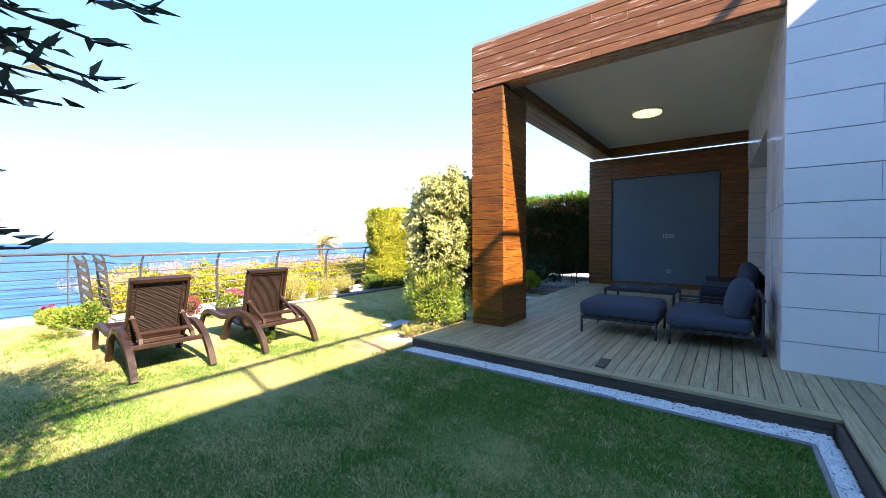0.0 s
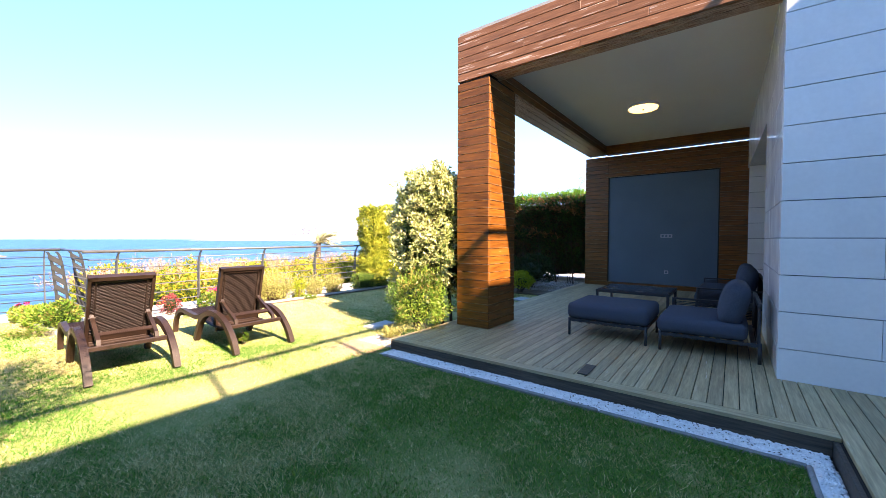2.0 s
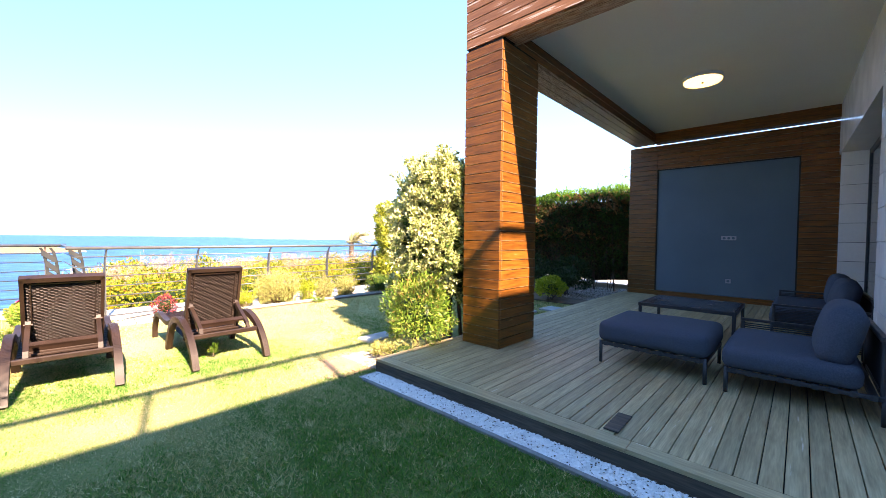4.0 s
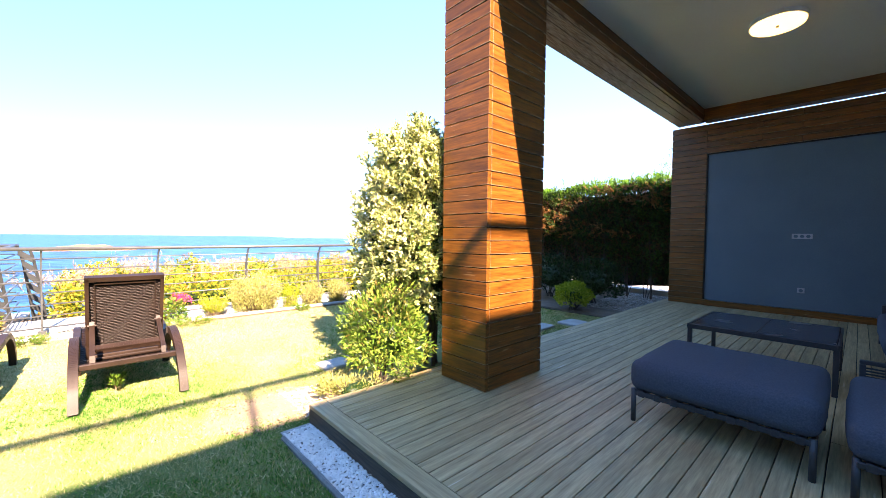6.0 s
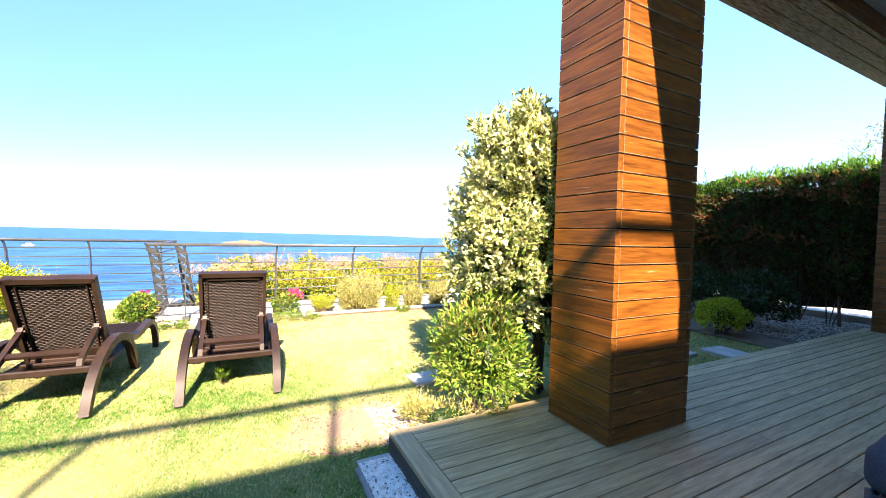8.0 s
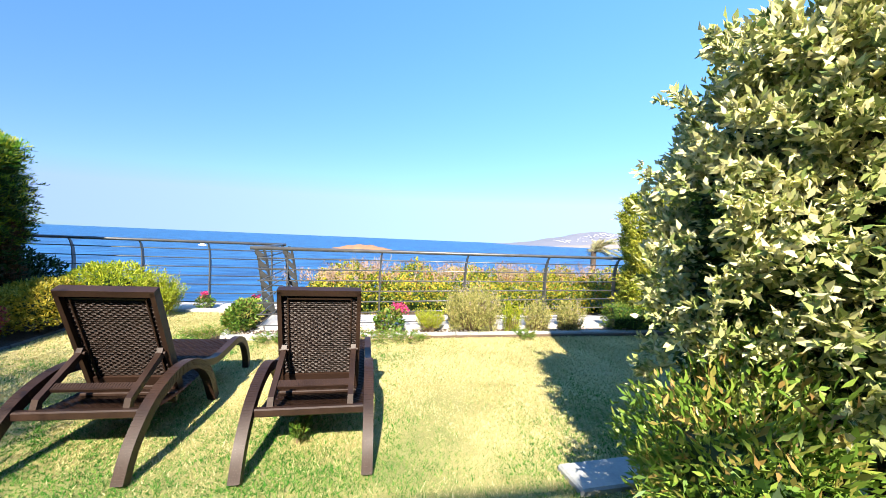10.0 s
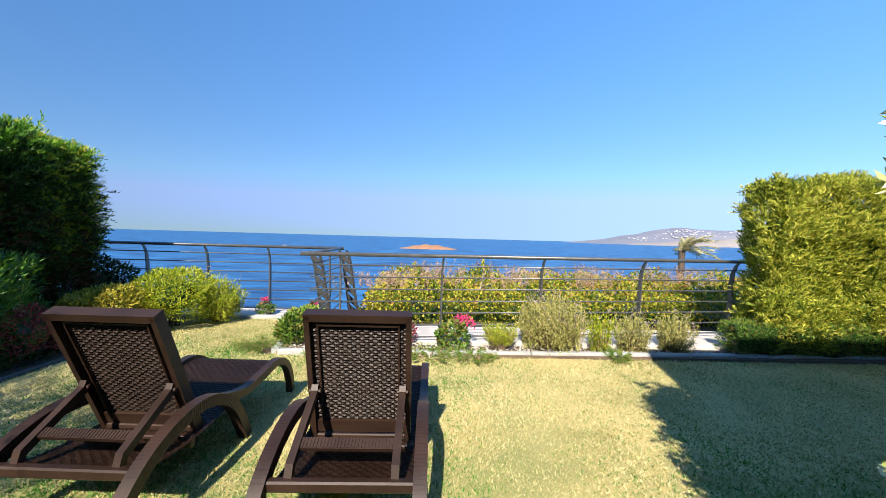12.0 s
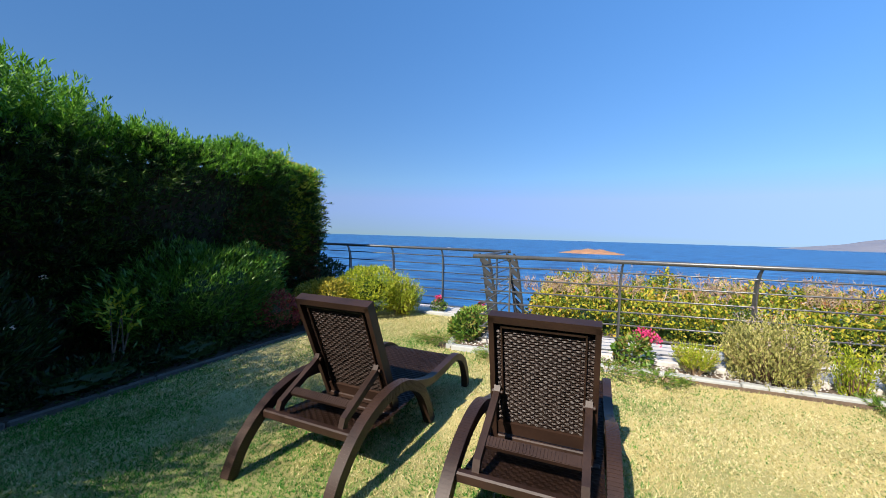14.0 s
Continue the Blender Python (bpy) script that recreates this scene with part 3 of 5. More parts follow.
# ---- terrace frame ----
PX0, PX1, PY0, PY1 = -3.3, -2.787, 6.15, 6.92
BEAM_Z, BEAM_TOP, CEIL_Z = 3.55, 4.18, 3.76
PITCH = 0.109
BF = 6.46  # inner face of the front beam
SX1 = -2.835  # inner face of the side beam
pillar = setting("wall_pillar", boxed(PX0 + 0.02, PX1 - 0.02, PY0 + 0.02, PY1 - 0.02, DECK_Z, BEAM_Z), gap_dark, "square terrace pillar clad in reddish-brown stained boards")
beam_front = setting("beam_front", boxed(PX0 + 0.02, WALL_X + 0.02, PY0 + 0.02, BF, BEAM_Z + 0.02, BEAM_TOP), gap_dark, "wide front beam clad in reddish-brown stained boards")
beam_left = setting("beam_side", boxed(PX0 + 0.02, SX1 - 0.02, BF, BACK_Y + 0.1, BEAM_Z + 0.02, BEAM_TOP), gap_dark, "side beam clad in reddish-brown stained boards")
beam_back = setting("beam_back", boxed(SX1, WALL_X + 0.03, BACK_Y - 0.12, BACK_Y + 0.1, 3.54, BEAM_TOP), clad["x"], "dark stained wooden beam above the back wall")
wall_back = setting("wall_back", boxed(-3.38, WALL_X + 0.03, BACK_Y + 0.05, BACK_Y + 0.35, 0.0, 3.505), gap_dark, "terrace back wall framed in reddish-brown stained boards")
setting("wall_panel", boxed(-2.8, -0.42, BACK_Y + 0.03, BACK_Y + 0.055, 0.24, 2.96), plaster_grey, "blue-grey rendered panel recessed in a wooden frame")
# dark strips painted in for the shadow line of the panel's recess
bm = boxed(-2.8, -2.778, BACK_Y + 0.012, BACK_Y + 0.03, 0.24, 2.96)
box(bm, -0.442, -0.42, BACK_Y + 0.012, BACK_Y + 0.03, 0.24, 2.96)
box(bm, -2.778, -0.442, BACK_Y + 0.012, BACK_Y + 0.03, 2.938, 2.96)
setting("trim_panel_edge", bm, gap_dark, "thin dark strip round the rendered panel, standing for its recess's shadow")
setting("ceiling", boxed(SX1 + 0.003, WALL_X + 0.03, BF, BACK_Y - 0.12, CEIL_Z, CEIL_Z + 0.25), ceiling_white, "plain off-white terrace ceiling")
setting("roof", boxed(PX0 + 0.01, WALL_X + 0.03, PY0 + 0.03, BACK_Y + 0.12, BEAM_TOP, BEAM_TOP + 0.05), kerb_stone, "flat grey roof of the terrace")
setting("trim_panel_base", boxed(-2.8, -0.42, BACK_Y - 0.005, BACK_Y + 0.05, DECK_Z, 0.235, 0.004), clad["x"], "stained wooden skirting below the panel")

# ---- terrace furniture ----
def cushion(x0, x1, y0, y1, z0, z1, r=0.05, puff=0.018):
    bm = boxed(x0, x1, y0, y1, z0, z1, r, 4)
    bmesh.ops.subdivide_edges(bm, edges=[e for e in bm.edges if e.calc_length() > 0.25], cuts=6, use_grid_fill=True)
    cx, cy, cz = (x0 + x1) / 2, (y0 + y1) / 2, (z0 + z1) / 2
    for v in bm.verts:
        u, w, q = (v.co.x - cx) / (x1 - x0) * 2, (v.co.y - cy) / (y1 - y0) * 2, (v.co.z - cz) / (z1 - z0) * 2
        v.co += Vector((u * (1 - w * w) * (1 - q * q), w * (1 - u * u) * (1 - q * q), q * (1 - u * u) * (1 - w * w))) * puff
        v.co += Vector((noise.noise(v.co * 5), noise.noise(v.co * 5 + Vector((9, 0, 0))), noise.noise(v.co * 5 + Vector((0, 9, 0))))) * 0.006
    return bm


def frame_legs(parent, x0, x1, y0, y1, z0, z1, r=0.016):
    for x in (x0, x1):
        for y in (y0, y1):
            part("leg", rodded((x, y, z0), (x, y, z1), r, 12), metal_dark, parent, smooth=True)


def slung_base(parent, x0, x1, y0, y1, z):
    bm = boxed(x0, x1, y0 - 0.012, y0 + 0.012, z - 0.03, z, 0.004)
    for a, b_, c, d in ((x0, x1, y1 - 0.012, y1 + 0.012), (x0 - 0.012, x0 + 0.012, y0, y1), (x1 - 0.012, x1 + 0.012, y0, y1)):
        box(bm, a, b_, c, d, z - 0.03, z, 0.004)
    part("seat_frame", bm, metal_dark, parent)
    n_ = int((x1 - x0) / 0.09)
    for i in range(n_):
        x = x0 + 0.05 + i * (x1 - x0 - 0.1) / max(1, n_ - 1)
        part("strap", boxed(x - 0.02, x + 0.02, y0 - 0.016, y1 + 0.016, z - 0.034, z + 0.006, 0.003), metal_dark, parent)


D = DECK_Z
ott = thing("ottoman", "low charcoal ottoman with a thick padded cushion on thin metal legs", "ottoman", pose(-1.39, 6.98, D))
slung_base(ott, -0.44, 0.44, -0.40, 0.40, 0.21)
frame_legs(ott, -0.44, 0.44, -0.40, 0.40, 0, 0.22)
part("cushion", cushion(-0.465, 0.465, -0.43, 0.43, 0.215, 0.42, 0.06), fabric, ott, "dark blue-grey woven cushion", True)

tab = thing("coffee_table", "low charcoal metal table with a two-piece slate top", "table", pose(-1.42, 8.64, D))
part("tabletop", boxed(-0.50, -0.003, -0.46, 0.46, 0.395, 0.415, 0.004), slate, tab, "dark slate slab")
part("tabletop", boxed(0.003, 0.50, -0.46, 0.46, 0.395, 0.415, 0.004), slate, tab, "dark slate slab")
bm = boxed(-0.505, 0.505, -0.48, -0.462, 0.37, 0.413, 0.003)
for q in ((-0.505, 0.505, 0.462, 0.48), (-0.522, -0.505, -0.48, 0.48), (0.505, 0.522, -0.48, 0.48)):
    box(bm, *q, 0.37, 0.413, 0.003)
part("table_frame", bm, metal_dark, tab)
for x in (-0.5, 0.5):
    for y in (-0.46, 0.46):
        part("leg", boxed(x - 0.018, x + 0.018, y - 0.018, y + 0.018, 0, 0.385, 0.004), metal_dark, tab)


def arm(parent, x0, x1, y, z0, z1):
    """A metal arm frame filled with horizontal cords."""
    bm = boxed(x0, x1, y - 0.02, y + 0.02, z1 - 0.025, z1, 0.005)
    box(bm, x0, x0 + 0.03, y - 0.02, y + 0.02, z0, z1 - 0.025, 0.005)
    box(bm, x1 - 0.03, x1, y - 0.02, y + 0.02, z0, z1 - 0.025, 0.005)
    a = part("armrest", bm, metal_dark, parent)
    for i in range(9):
        z = z0 + 0.06 + i * (z1 - z0 - 0.1) / 8.5
        part("cord", rodded((x0 + 0.02, y, z), (x1 - 0.02, y, z), 0.006, 6), metal_dark, a)
    return a


def sofa(name, label, y0, y1, near_arm, far_arm, backs):
    """Sofa along the house wall, its back to +x; origin at its front foot."""
    so = thing(name, label, "sofa", pose(-0.8 if y0 < 8 else -0.62, y0, D))
    w, d = y1 - y0, 0.86
    slung_base(so, 0, d, 0.02, w - 0.02, 0.20)
    frame_legs(so, 0, d, 0.03, w - 0.03, 0, 0.21)
    part("seat", cushion(-0.03, d - 0.1, 0.0, w, 0.205, 0.37, 0.055), fabric, so, "dark blue-grey seat cushion", True)
    for a, e, tilt in backs:
        bm = cushion(-0.10, 0.10, a, e, 0.0, 0.42, 0.075, 0.03)
        ob = part("back_cushion", bm, fabric, so, "plump blue-grey back cushion", True)
        ob.matrix_parent_inverse = Matrix()
        ob.matrix_basis = pose(d - 0.26, 0, 0.35, 0, tilt, 0)
    bm = boxed(d - 0.03, d + 0.01, 0.02, w - 0.02, 0.56, 0.6, 0.008)
    part("back_rail", bm, metal_dark, so)
    for y in (0.04, w - 0.04):
        part("back_post", rodded((d - 0.01, y, 0.2), (d - 0.01, y, 0.58), 0.014, 8), metal_dark, so)
    for i in range(int(w / 0.06)):
        part("back_cord", rodded((d - 0.01, 0.06 + i * 0.06, 0.22), (d - 0.01, 0.06 + i * 0.06, 0.57), 0.006, 5), metal_dark, so)
    if near_arm:
        arm(so, 0.0, d, -0.02, 0.2, 0.46)
    if far_arm:
        arm(so, 0.0, d, w + 0.02, 0.2, 0.46)
    return so


sofa("sofa", "charcoal outdoor sofa end unit with plump cushions and one corded arm", 6.5, 7.55, False, True, [(0.05, 0.72, 14)])
sofa("sofa", "charcoal outdoor sofa with corded arms beside the glazed door", 9.0, 10.9, True, True, [(0.05, 0.9, 12), (0.95, 1.85, 10)])

# terrace fittings
lamp = thing("ceiling_light", "round flat ceiling light, lit warm, with a slim rim", "lamp", pose(-1.5, 9.4, CEIL_Z))
bm = bmesh.new()
bmesh.ops.create_cone(bm, cap_ends=True, segments=40, radius1=0.25, radius2=0.25, depth=0.05, matrix=Matrix.Translation((0, 0, -0.025)))
part("rim", bm, white_paint, lamp, "white metal rim")
bm = bmesh.new()
bmesh.ops.create_cone(bm, cap_ends=True, segments=40, radius1=0.235, radius2=0.24, depth=0.02, matrix=Matrix.Translation((0, 0, -0.06)))
part("diffuser", bm, lamp_mat, lamp, "glowing cream diffuser")
part("finial", rodded((0, 0, -0.085), (0, 0, -0.07), 0.014, 12), rail_metal, lamp)
for x, z, w, n_ in ((-1.46, 1.43, 0.25, 3), (-1.45, 0.55, 0.09, 1)):
    so = thing("wall_socket", "grey socket plate on the rendered panel", "socket", pose(x, BACK_Y + 0.03, z))
    part("plate", boxed(-w / 2, w / 2, -0.012, 0, -0.042, 0.042, 0.004), surface("grey_socket_plate", (0.36, 0.40, 0.45), (0.32, 0.36, 0.41), 0.4, bump=0), so)
    for i in range(n_):
        cx = (i - (n_ - 1) / 2) * 0.075
        part("socket_face", rodded((cx, -0.014, 0), (cx, -0.004, 0), 0.026, 16), plaster_grey, so)
# dark piece laid on the boards in place of a dark recess
hatch = tagged(new("deck_hatch", mesh_of("deck_hatch", boxed(-0.047, 0.047, -0.15, 0.15, 0, 0.012, 0.003), fascia_wood)), "short dark piece on the deck, standing for a recess in its boards", "board")
hatch.matrix_world = pose(-1.24, 5.33, DECK_Z + 0.002, 0, 0, 1)

# glazed door in the recess
door = thing("door_1", "dark framed sliding glass door set back in the wall", "door", kind="structure")
for y0, y1 in ((8.3, 10.28), (10.28, 12.04)):
    bm = boxed(0.40, 0.45, y0, y0 + 0.06, D, 2.9, 0.004)
    box(bm, 0.40, 0.45, y1 - 0.06, y1, D, 2.9, 0.004)
    box(bm, 0.402, 0.448, y0 + 0.06, y1 - 0.06, D, D + 0.08, 0.004)
    box(bm, 0.402, 0.448, y0 + 0.06, y1 - 0.06, 2.82, 2.9, 0.004)
    fr = part("door_frame", bm, metal_dark, door)
    part("pane", boxed(0.42, 0.43, y0 + 0.06, y1 - 0.06, D + 0.08, 2.82), glass_dark, fr)

# ---- sun loungers ----
def weave_panel(a, b_, half, rows, cols, thick=0.012):
    """Woven sheet between two cross lines a and b_ (u, z), 2*half wide."""
    bm = bmesh.new()
    a, b_ = Vector((a[0], 0, a[1])), Vector((b_[0], 0, b_[1]))
    d = b_ - a
    nn = d.normalized().cross(Vector((0, 1, 0)))
    grid = []
    for i in range(rows * 2 + 1):
        line = []
        for j in range(cols * 2 + 1):
            t = i / (rows * 2)
            v = (j / (cols * 2) * 2 - 1) * half
            up = 0.0035 if ((i // 2) + (j // 2)) % 2 else -0.001
            if i % 2 == 0:
                up = -0.0045
            line.append(bm.verts.new(a + d * t + Vector((0, v, 0)) + nn * up))
        grid.append(line)
    for i in range(rows * 2):
        for j in range(cols * 2):
            bm.faces.new((grid[i][j], grid[i][j + 1], grid[i + 1][j + 1], grid[i + 1][j]))
    bmesh.ops.solidify(bm, geom=bm.faces[:], thickness=thick)
    bmesh.ops.recalc_face_normals(bm, faces=bm.faces)
    return bm


def woven_path(path, half, cols=24, step=0.012, thick=0.012):
    """Woven sheet along a curved path."""
    pts, acc = [path[0]], 0.0
    for a, b_ in zip(path, path[1:]):
        k = max(1, int((b_ - a).length / step))
        pts += [a.lerp(b_, (j + 1) / k) for j in range(k)]
    bm = bmesh.new()
    grid = []
    for i, p in enumerate(pts):
        d = (pts[min(i + 1, len(pts) - 1)] - pts[max(i - 1, 0)]).normalized()
        nn = Vector((0, 1, 0)).cross(d) * -1
        line = []
        for j in range(cols * 2 + 1):
            up = -0.0025 if i % 2 == 0 else (0.002 if ((i // 2) + (j // 2)) % 2 else -0.002)
            line.append(bm.verts.new(p + Vector((0, (j / cols - 1) * half, 0)) + nn * up))
        grid.append(line)
    for r0, r1 in zip(grid, grid[1:]):
        for j in range(cols * 2):
            bm.faces.new((r0[j], r0[j + 1], r1[j + 1], r1[j]))
    bmesh.ops.solidify(bm, geom=bm.faces[:], thickness=thick)
    bmesh.ops.recalc_face_normals(bm, faces=bm.faces)
    return bm


def arc(pts, n=26):
    """Smooth curve through (u, z) points."""
    p = [Vector((u, 0, z)) for u, z in pts]
    out = []
    for i in range(len(p) - 1):
        p0, p1, p2, p3 = p[max(i - 1, 0)], p[i], p[i + 1], p[min(i + 2, len(p) - 1)]
        k = max(3, n // (len(p) - 1))
        for j in range(k):
            t = j / k
            out.append(0.5 * ((2 * p1) + (p2 - p0) * t + (2 * p0 - 5 * p1 + 4 * p2 - p3) * t * t + (3 * p1 - p0 - 3 * p2 + p3) * t ** 3))
    return out + [p[-1]]


def shifted(path, v):
    return [Vector((q.x, v, q.z)) for q in path]


def lounger(label, m, top):
    lo = thing("sun_lounger", label, "sun lounger", m, "pair of sun loungers")
    hinge = (0.76, 0.225)
    for v in (-0.348, 0.348):
        arch = part("side_arch", sweep(bmesh.new(), shifted(arc([(0.0, 0.0), (0.09, 0.17), (0.27, 0.33), (0.52, 0.415), (0.76, 0.40), (0.97, 0.27), (1.13, 0.0)], 60), v), 0.06, 0.065), wicker, lo, "curved ribbed resin side leg")
        rim = bmesh.new()
        bow = shifted(arc([(0.0, 0.0), (0.09, 0.17), (0.27, 0.33), (0.52, 0.415), (0.76, 0.40), (0.97, 0.27), (1.13, 0.0)], 260), v)
        for i in range(2, len(bow) - 4, 3):
            sweep(rim, bow[i:i + 3], 0.0625, 0.0675)
        part("ribs", rim, wicker, arch)
        part("front_leg", sweep(bmesh.new(), shifted(arc([(0.85, 0.37), (1.1, 0.315), (1.35, 0.33), (1.6, 0.35), (1.77, 0.27), (1.86, 0.12), (1.88, 0.0)], 54), v), 0.055, 0.055), wicker, lo)
    # seat
    seat = arc([(0.22, 0.275), (0.55, 0.235), (0.88, 0.25), (1.15, 0.30), (1.4, 0.335), (1.6, 0.35), (1.75, 0.30), (1.80, 0.24)], 28)
    part("seat", woven_path(seat, 0.32), wicker, lo, "woven brown resin seat")
    part("rear_bar", boxed(0.2, 0.245, -0.335, 0.335, 0.265, 0.315, 0.008), wicker, lo)
    part("cross_bar", boxed(0.64, 0.68, -0.3, 0.3, 0.17, 0.24, 0.006), wicker, lo)
    part("cross_bar", boxed(0.60, 0.62, -0.26, 0.26, 0.235, 0.26, 0.006), wicker, lo)
    # backrest
    a, t = Vector((hinge[0], 0, hinge[1])), Vector((top[0], 0, top[1]))
    d = (t - a).normalized()
    hb, ht = 0.29, 0.295
    for v in (-0.212, 0.212):
        part("back_bead", sweep(bmesh.new(), [a + d * 0.1 + Vector((-0.012, v, 0)), t - d * 0.05 + Vector((-0.012, v, 0))], 0.008, 0.014), wicker, lo)
    part("backrest", weave_panel((hinge[0] + d.x * 0.07, hinge[1] + d.z * 0.07), (top[0] - d.x * 0.04, top[1] - d.z * 0.04), 0.252, 42, 22), wicker, lo, "woven brown resin back panel")
    for v in (-0.264, 0.264):
        part("back_side", sweep(bmesh.new(), [a + Vector((0, v, 0)), t + Vector((0, v, 0))], 0.028, 0.066), wicker, lo)
    part("back_top", sweep(bmesh.new(), [t - d * 0.03, t + d * 0.012], 0.556, 0.066), wicker, lo)
    part("back_bead", sweep(bmesh.new(), [t - d * 0.065 + Vector((-0.012, 0, 0)), t - d * 0.052 + Vector((-0.012, 0, 0))], 0.43, 0.014), wicker, lo)
    part("hinge_rail", boxed(hinge[0] - 0.045, hinge[0] - 0.02, -0.25, 0.25, hinge[1] + 0.0, hinge[1] + 0.035, 0.006), wicker, lo)
    part("back_foot", sweep(bmesh.new(), [a + d * 0.045, a + d * 0.12], 0.50, 0.03), wicker, lo)
    # props
    mid = a + (t - a) * 0.43
    rear = d.cross(Vector((0, 1, 0)))
    if rear.x > 0:
        rear = -rear
    mid = mid + rear * 0.05
    q0, q1 = Vector((0.26, 0, 0.35)), Vector((mid.x - 0.01, 0, mid.z))
    qa, qb = q0.lerp(q1, 0.20), q0.lerp(q1, 0.34)
    bar = part("prop_bar", sweep(bmesh.new(), [qa, qb], 0.44, 0.022), wicker, lo, "ribbed resin cross plate between the props")
    bm = bmesh.new()
    for i in range(27):
        vv = -0.208 + i * 0.016
        sweep(bm, [qa.lerp(qb, 0.06) + Vector((0, vv, 0)), qa.lerp(qb, 0.94) + Vector((0, vv, 0))], 0.009, 0.03)
    part("ribs", bm, wicker, bar)
    for v in (-0.235, 0.235):
        pr = part("prop", sweep(bmesh.new(), [Vector((0.25, v, 0.31)), Vector((0.26, v, 0.35)), Vector((mid.x - 0.01, v, mid.z)), Vector((mid.x + 0.012, v, mid.z + 0.035))], 0.035, 0.042), wicker, lo, "ribbed resin prop")
        part("prop_pin", rodded((mid.x, v - 0.03, mid.z + 0.01), (mid.x, v + 0.03, mid.z + 0.01), 0.012, 8), wicker, pr)
    return lo


lounger("dark brown woven resin sun lounger with a raised back", pose(-4.75, 4.105, 0.0, 0, 0, 180), (0.56, 0.975))
lounger("dark brown woven resin sun lounger standing beside the hedge", pose(-4.83, 2.835, 0.0, 0, 0, 177.5), (0.43, 0.965))

# ---- railing ----
RAIL_Z = 1.155
def railing(name, label, a, b_, posts, inward, ends=(0, 0)):
    """Metal railing from a to b_: tube on curved posts, six thin bars. inward: way towards the garden."""
    rl = thing(name, label, "railing")
    a, b_, n_ = Vector((*a, 0)), Vector((*b_, 0)), Vector((*inward, 0))
    d = (b_ - a).normalized()
    part("handrail", rodded(a + Vector((0, 0, RAIL_Z)) - d * ends[0], b_ + Vector((0, 0, RAIL_Z)) + d * ends[1], 0.024, 12), rail_metal, rl, smooth=True)
    for i in range(7):
        z = RAIL_Z - 0.13 - i * 0.15
        off = -n_ * (0.02 + min(0.11, 0.05 * (i + 1)))
        part("bar", rodded(a + off + Vector((0, 0, z)), b_ + off + Vector((0, 0, z)), 0.009, 8), rail_metal, rl, smooth=True)
    for s in posts:
        p = a + d * s
        pts = [p + Vector((0, 0, RAIL_Z - 0.01)), p - n_ * 0.05 + Vector((0, 0, RAIL_Z - 0.06)), p - n_ * 0.1 + Vector((0, 0, RAIL_Z - 0.17)), p - n_ * 0.125 + Vector((0, 0, RAIL_Z - 0.35)), p - n_ * 0.13 + Vector((0, 0, 0.0))]
        bm = bmesh.new()
        rings = []
        for i, q in enumerate(pts):
            w = 0.016 + 0.007 * i
            rings.append([bm.verts.new(q + d * x * 0.008 + n_ * y * w) for x, y in ((-1, -1), (1, -1), (1, 1), (-1, 1))])
        for r0, r1 in zip(rings, rings[1:]):
            for k in range(4):
                bm.faces.new((r0[k], r0[(k + 1) % 4], r1[(k + 1) % 4], r1[k]))
        bm.faces.new(rings[0]), bm.faces.new(rings[-1])
        bmesh.ops.recalc_face_normals(bm, faces=bm.faces)
        post = part("post", bm, rail_metal, rl)
        part("base_plate", boxed(pts[-1].x - 0.05, pts[-1].x + 0.05, pts[-1].y - 0.04, pts[-1].y + 0.04, 0.0, 0.09, 0.004), rail_metal, post)
    return rl


R0, R1 = Vector((-7.8, 3.05)), Vector((-8.95, 12.0))
rd = (R1 - R0).normalized()
railing("railing", "bronze-grey metal railing with thin horizontal bars above the flower bed", R0, R1, [0.36, 1.6, 2.92, 4.36, 5.8, 7.25], (rd.y, -rd.x), (0.08, 0))
railing("railing", "bronze-grey metal railing with curved posts facing the sea", (-9.62, 3.0), (-9.72, -6.0), [0.2, 1.19, 2.21, 3.2, 4.3, 5.4], (1, 0), (0.05, 0))
rr = thing("railing", "short cross piece of thin metal bars between two railings", "railing")
part("handrail", rodded((-7.85, 3.05, RAIL_Z), (-9.62, 3.0, RAIL_Z), 0.02, 10), rail_metal, rr, smooth=True)
for i in range(7):
    z = RAIL_Z - 0.13 - i * 0.15
    part("bar", rodded((-7.95, 3.07, z), (-9.7, 3.03, z), 0.009, 8), rail_metal, rr, smooth=True)


# darker than the railing metal: shade on the visible face is put into it
post_metal = surface("shaded_post_metal", (0.045, 0.05, 0.053), (0.03, 0.034, 0.036), 0.5, bump=0.05, metal=0.2)


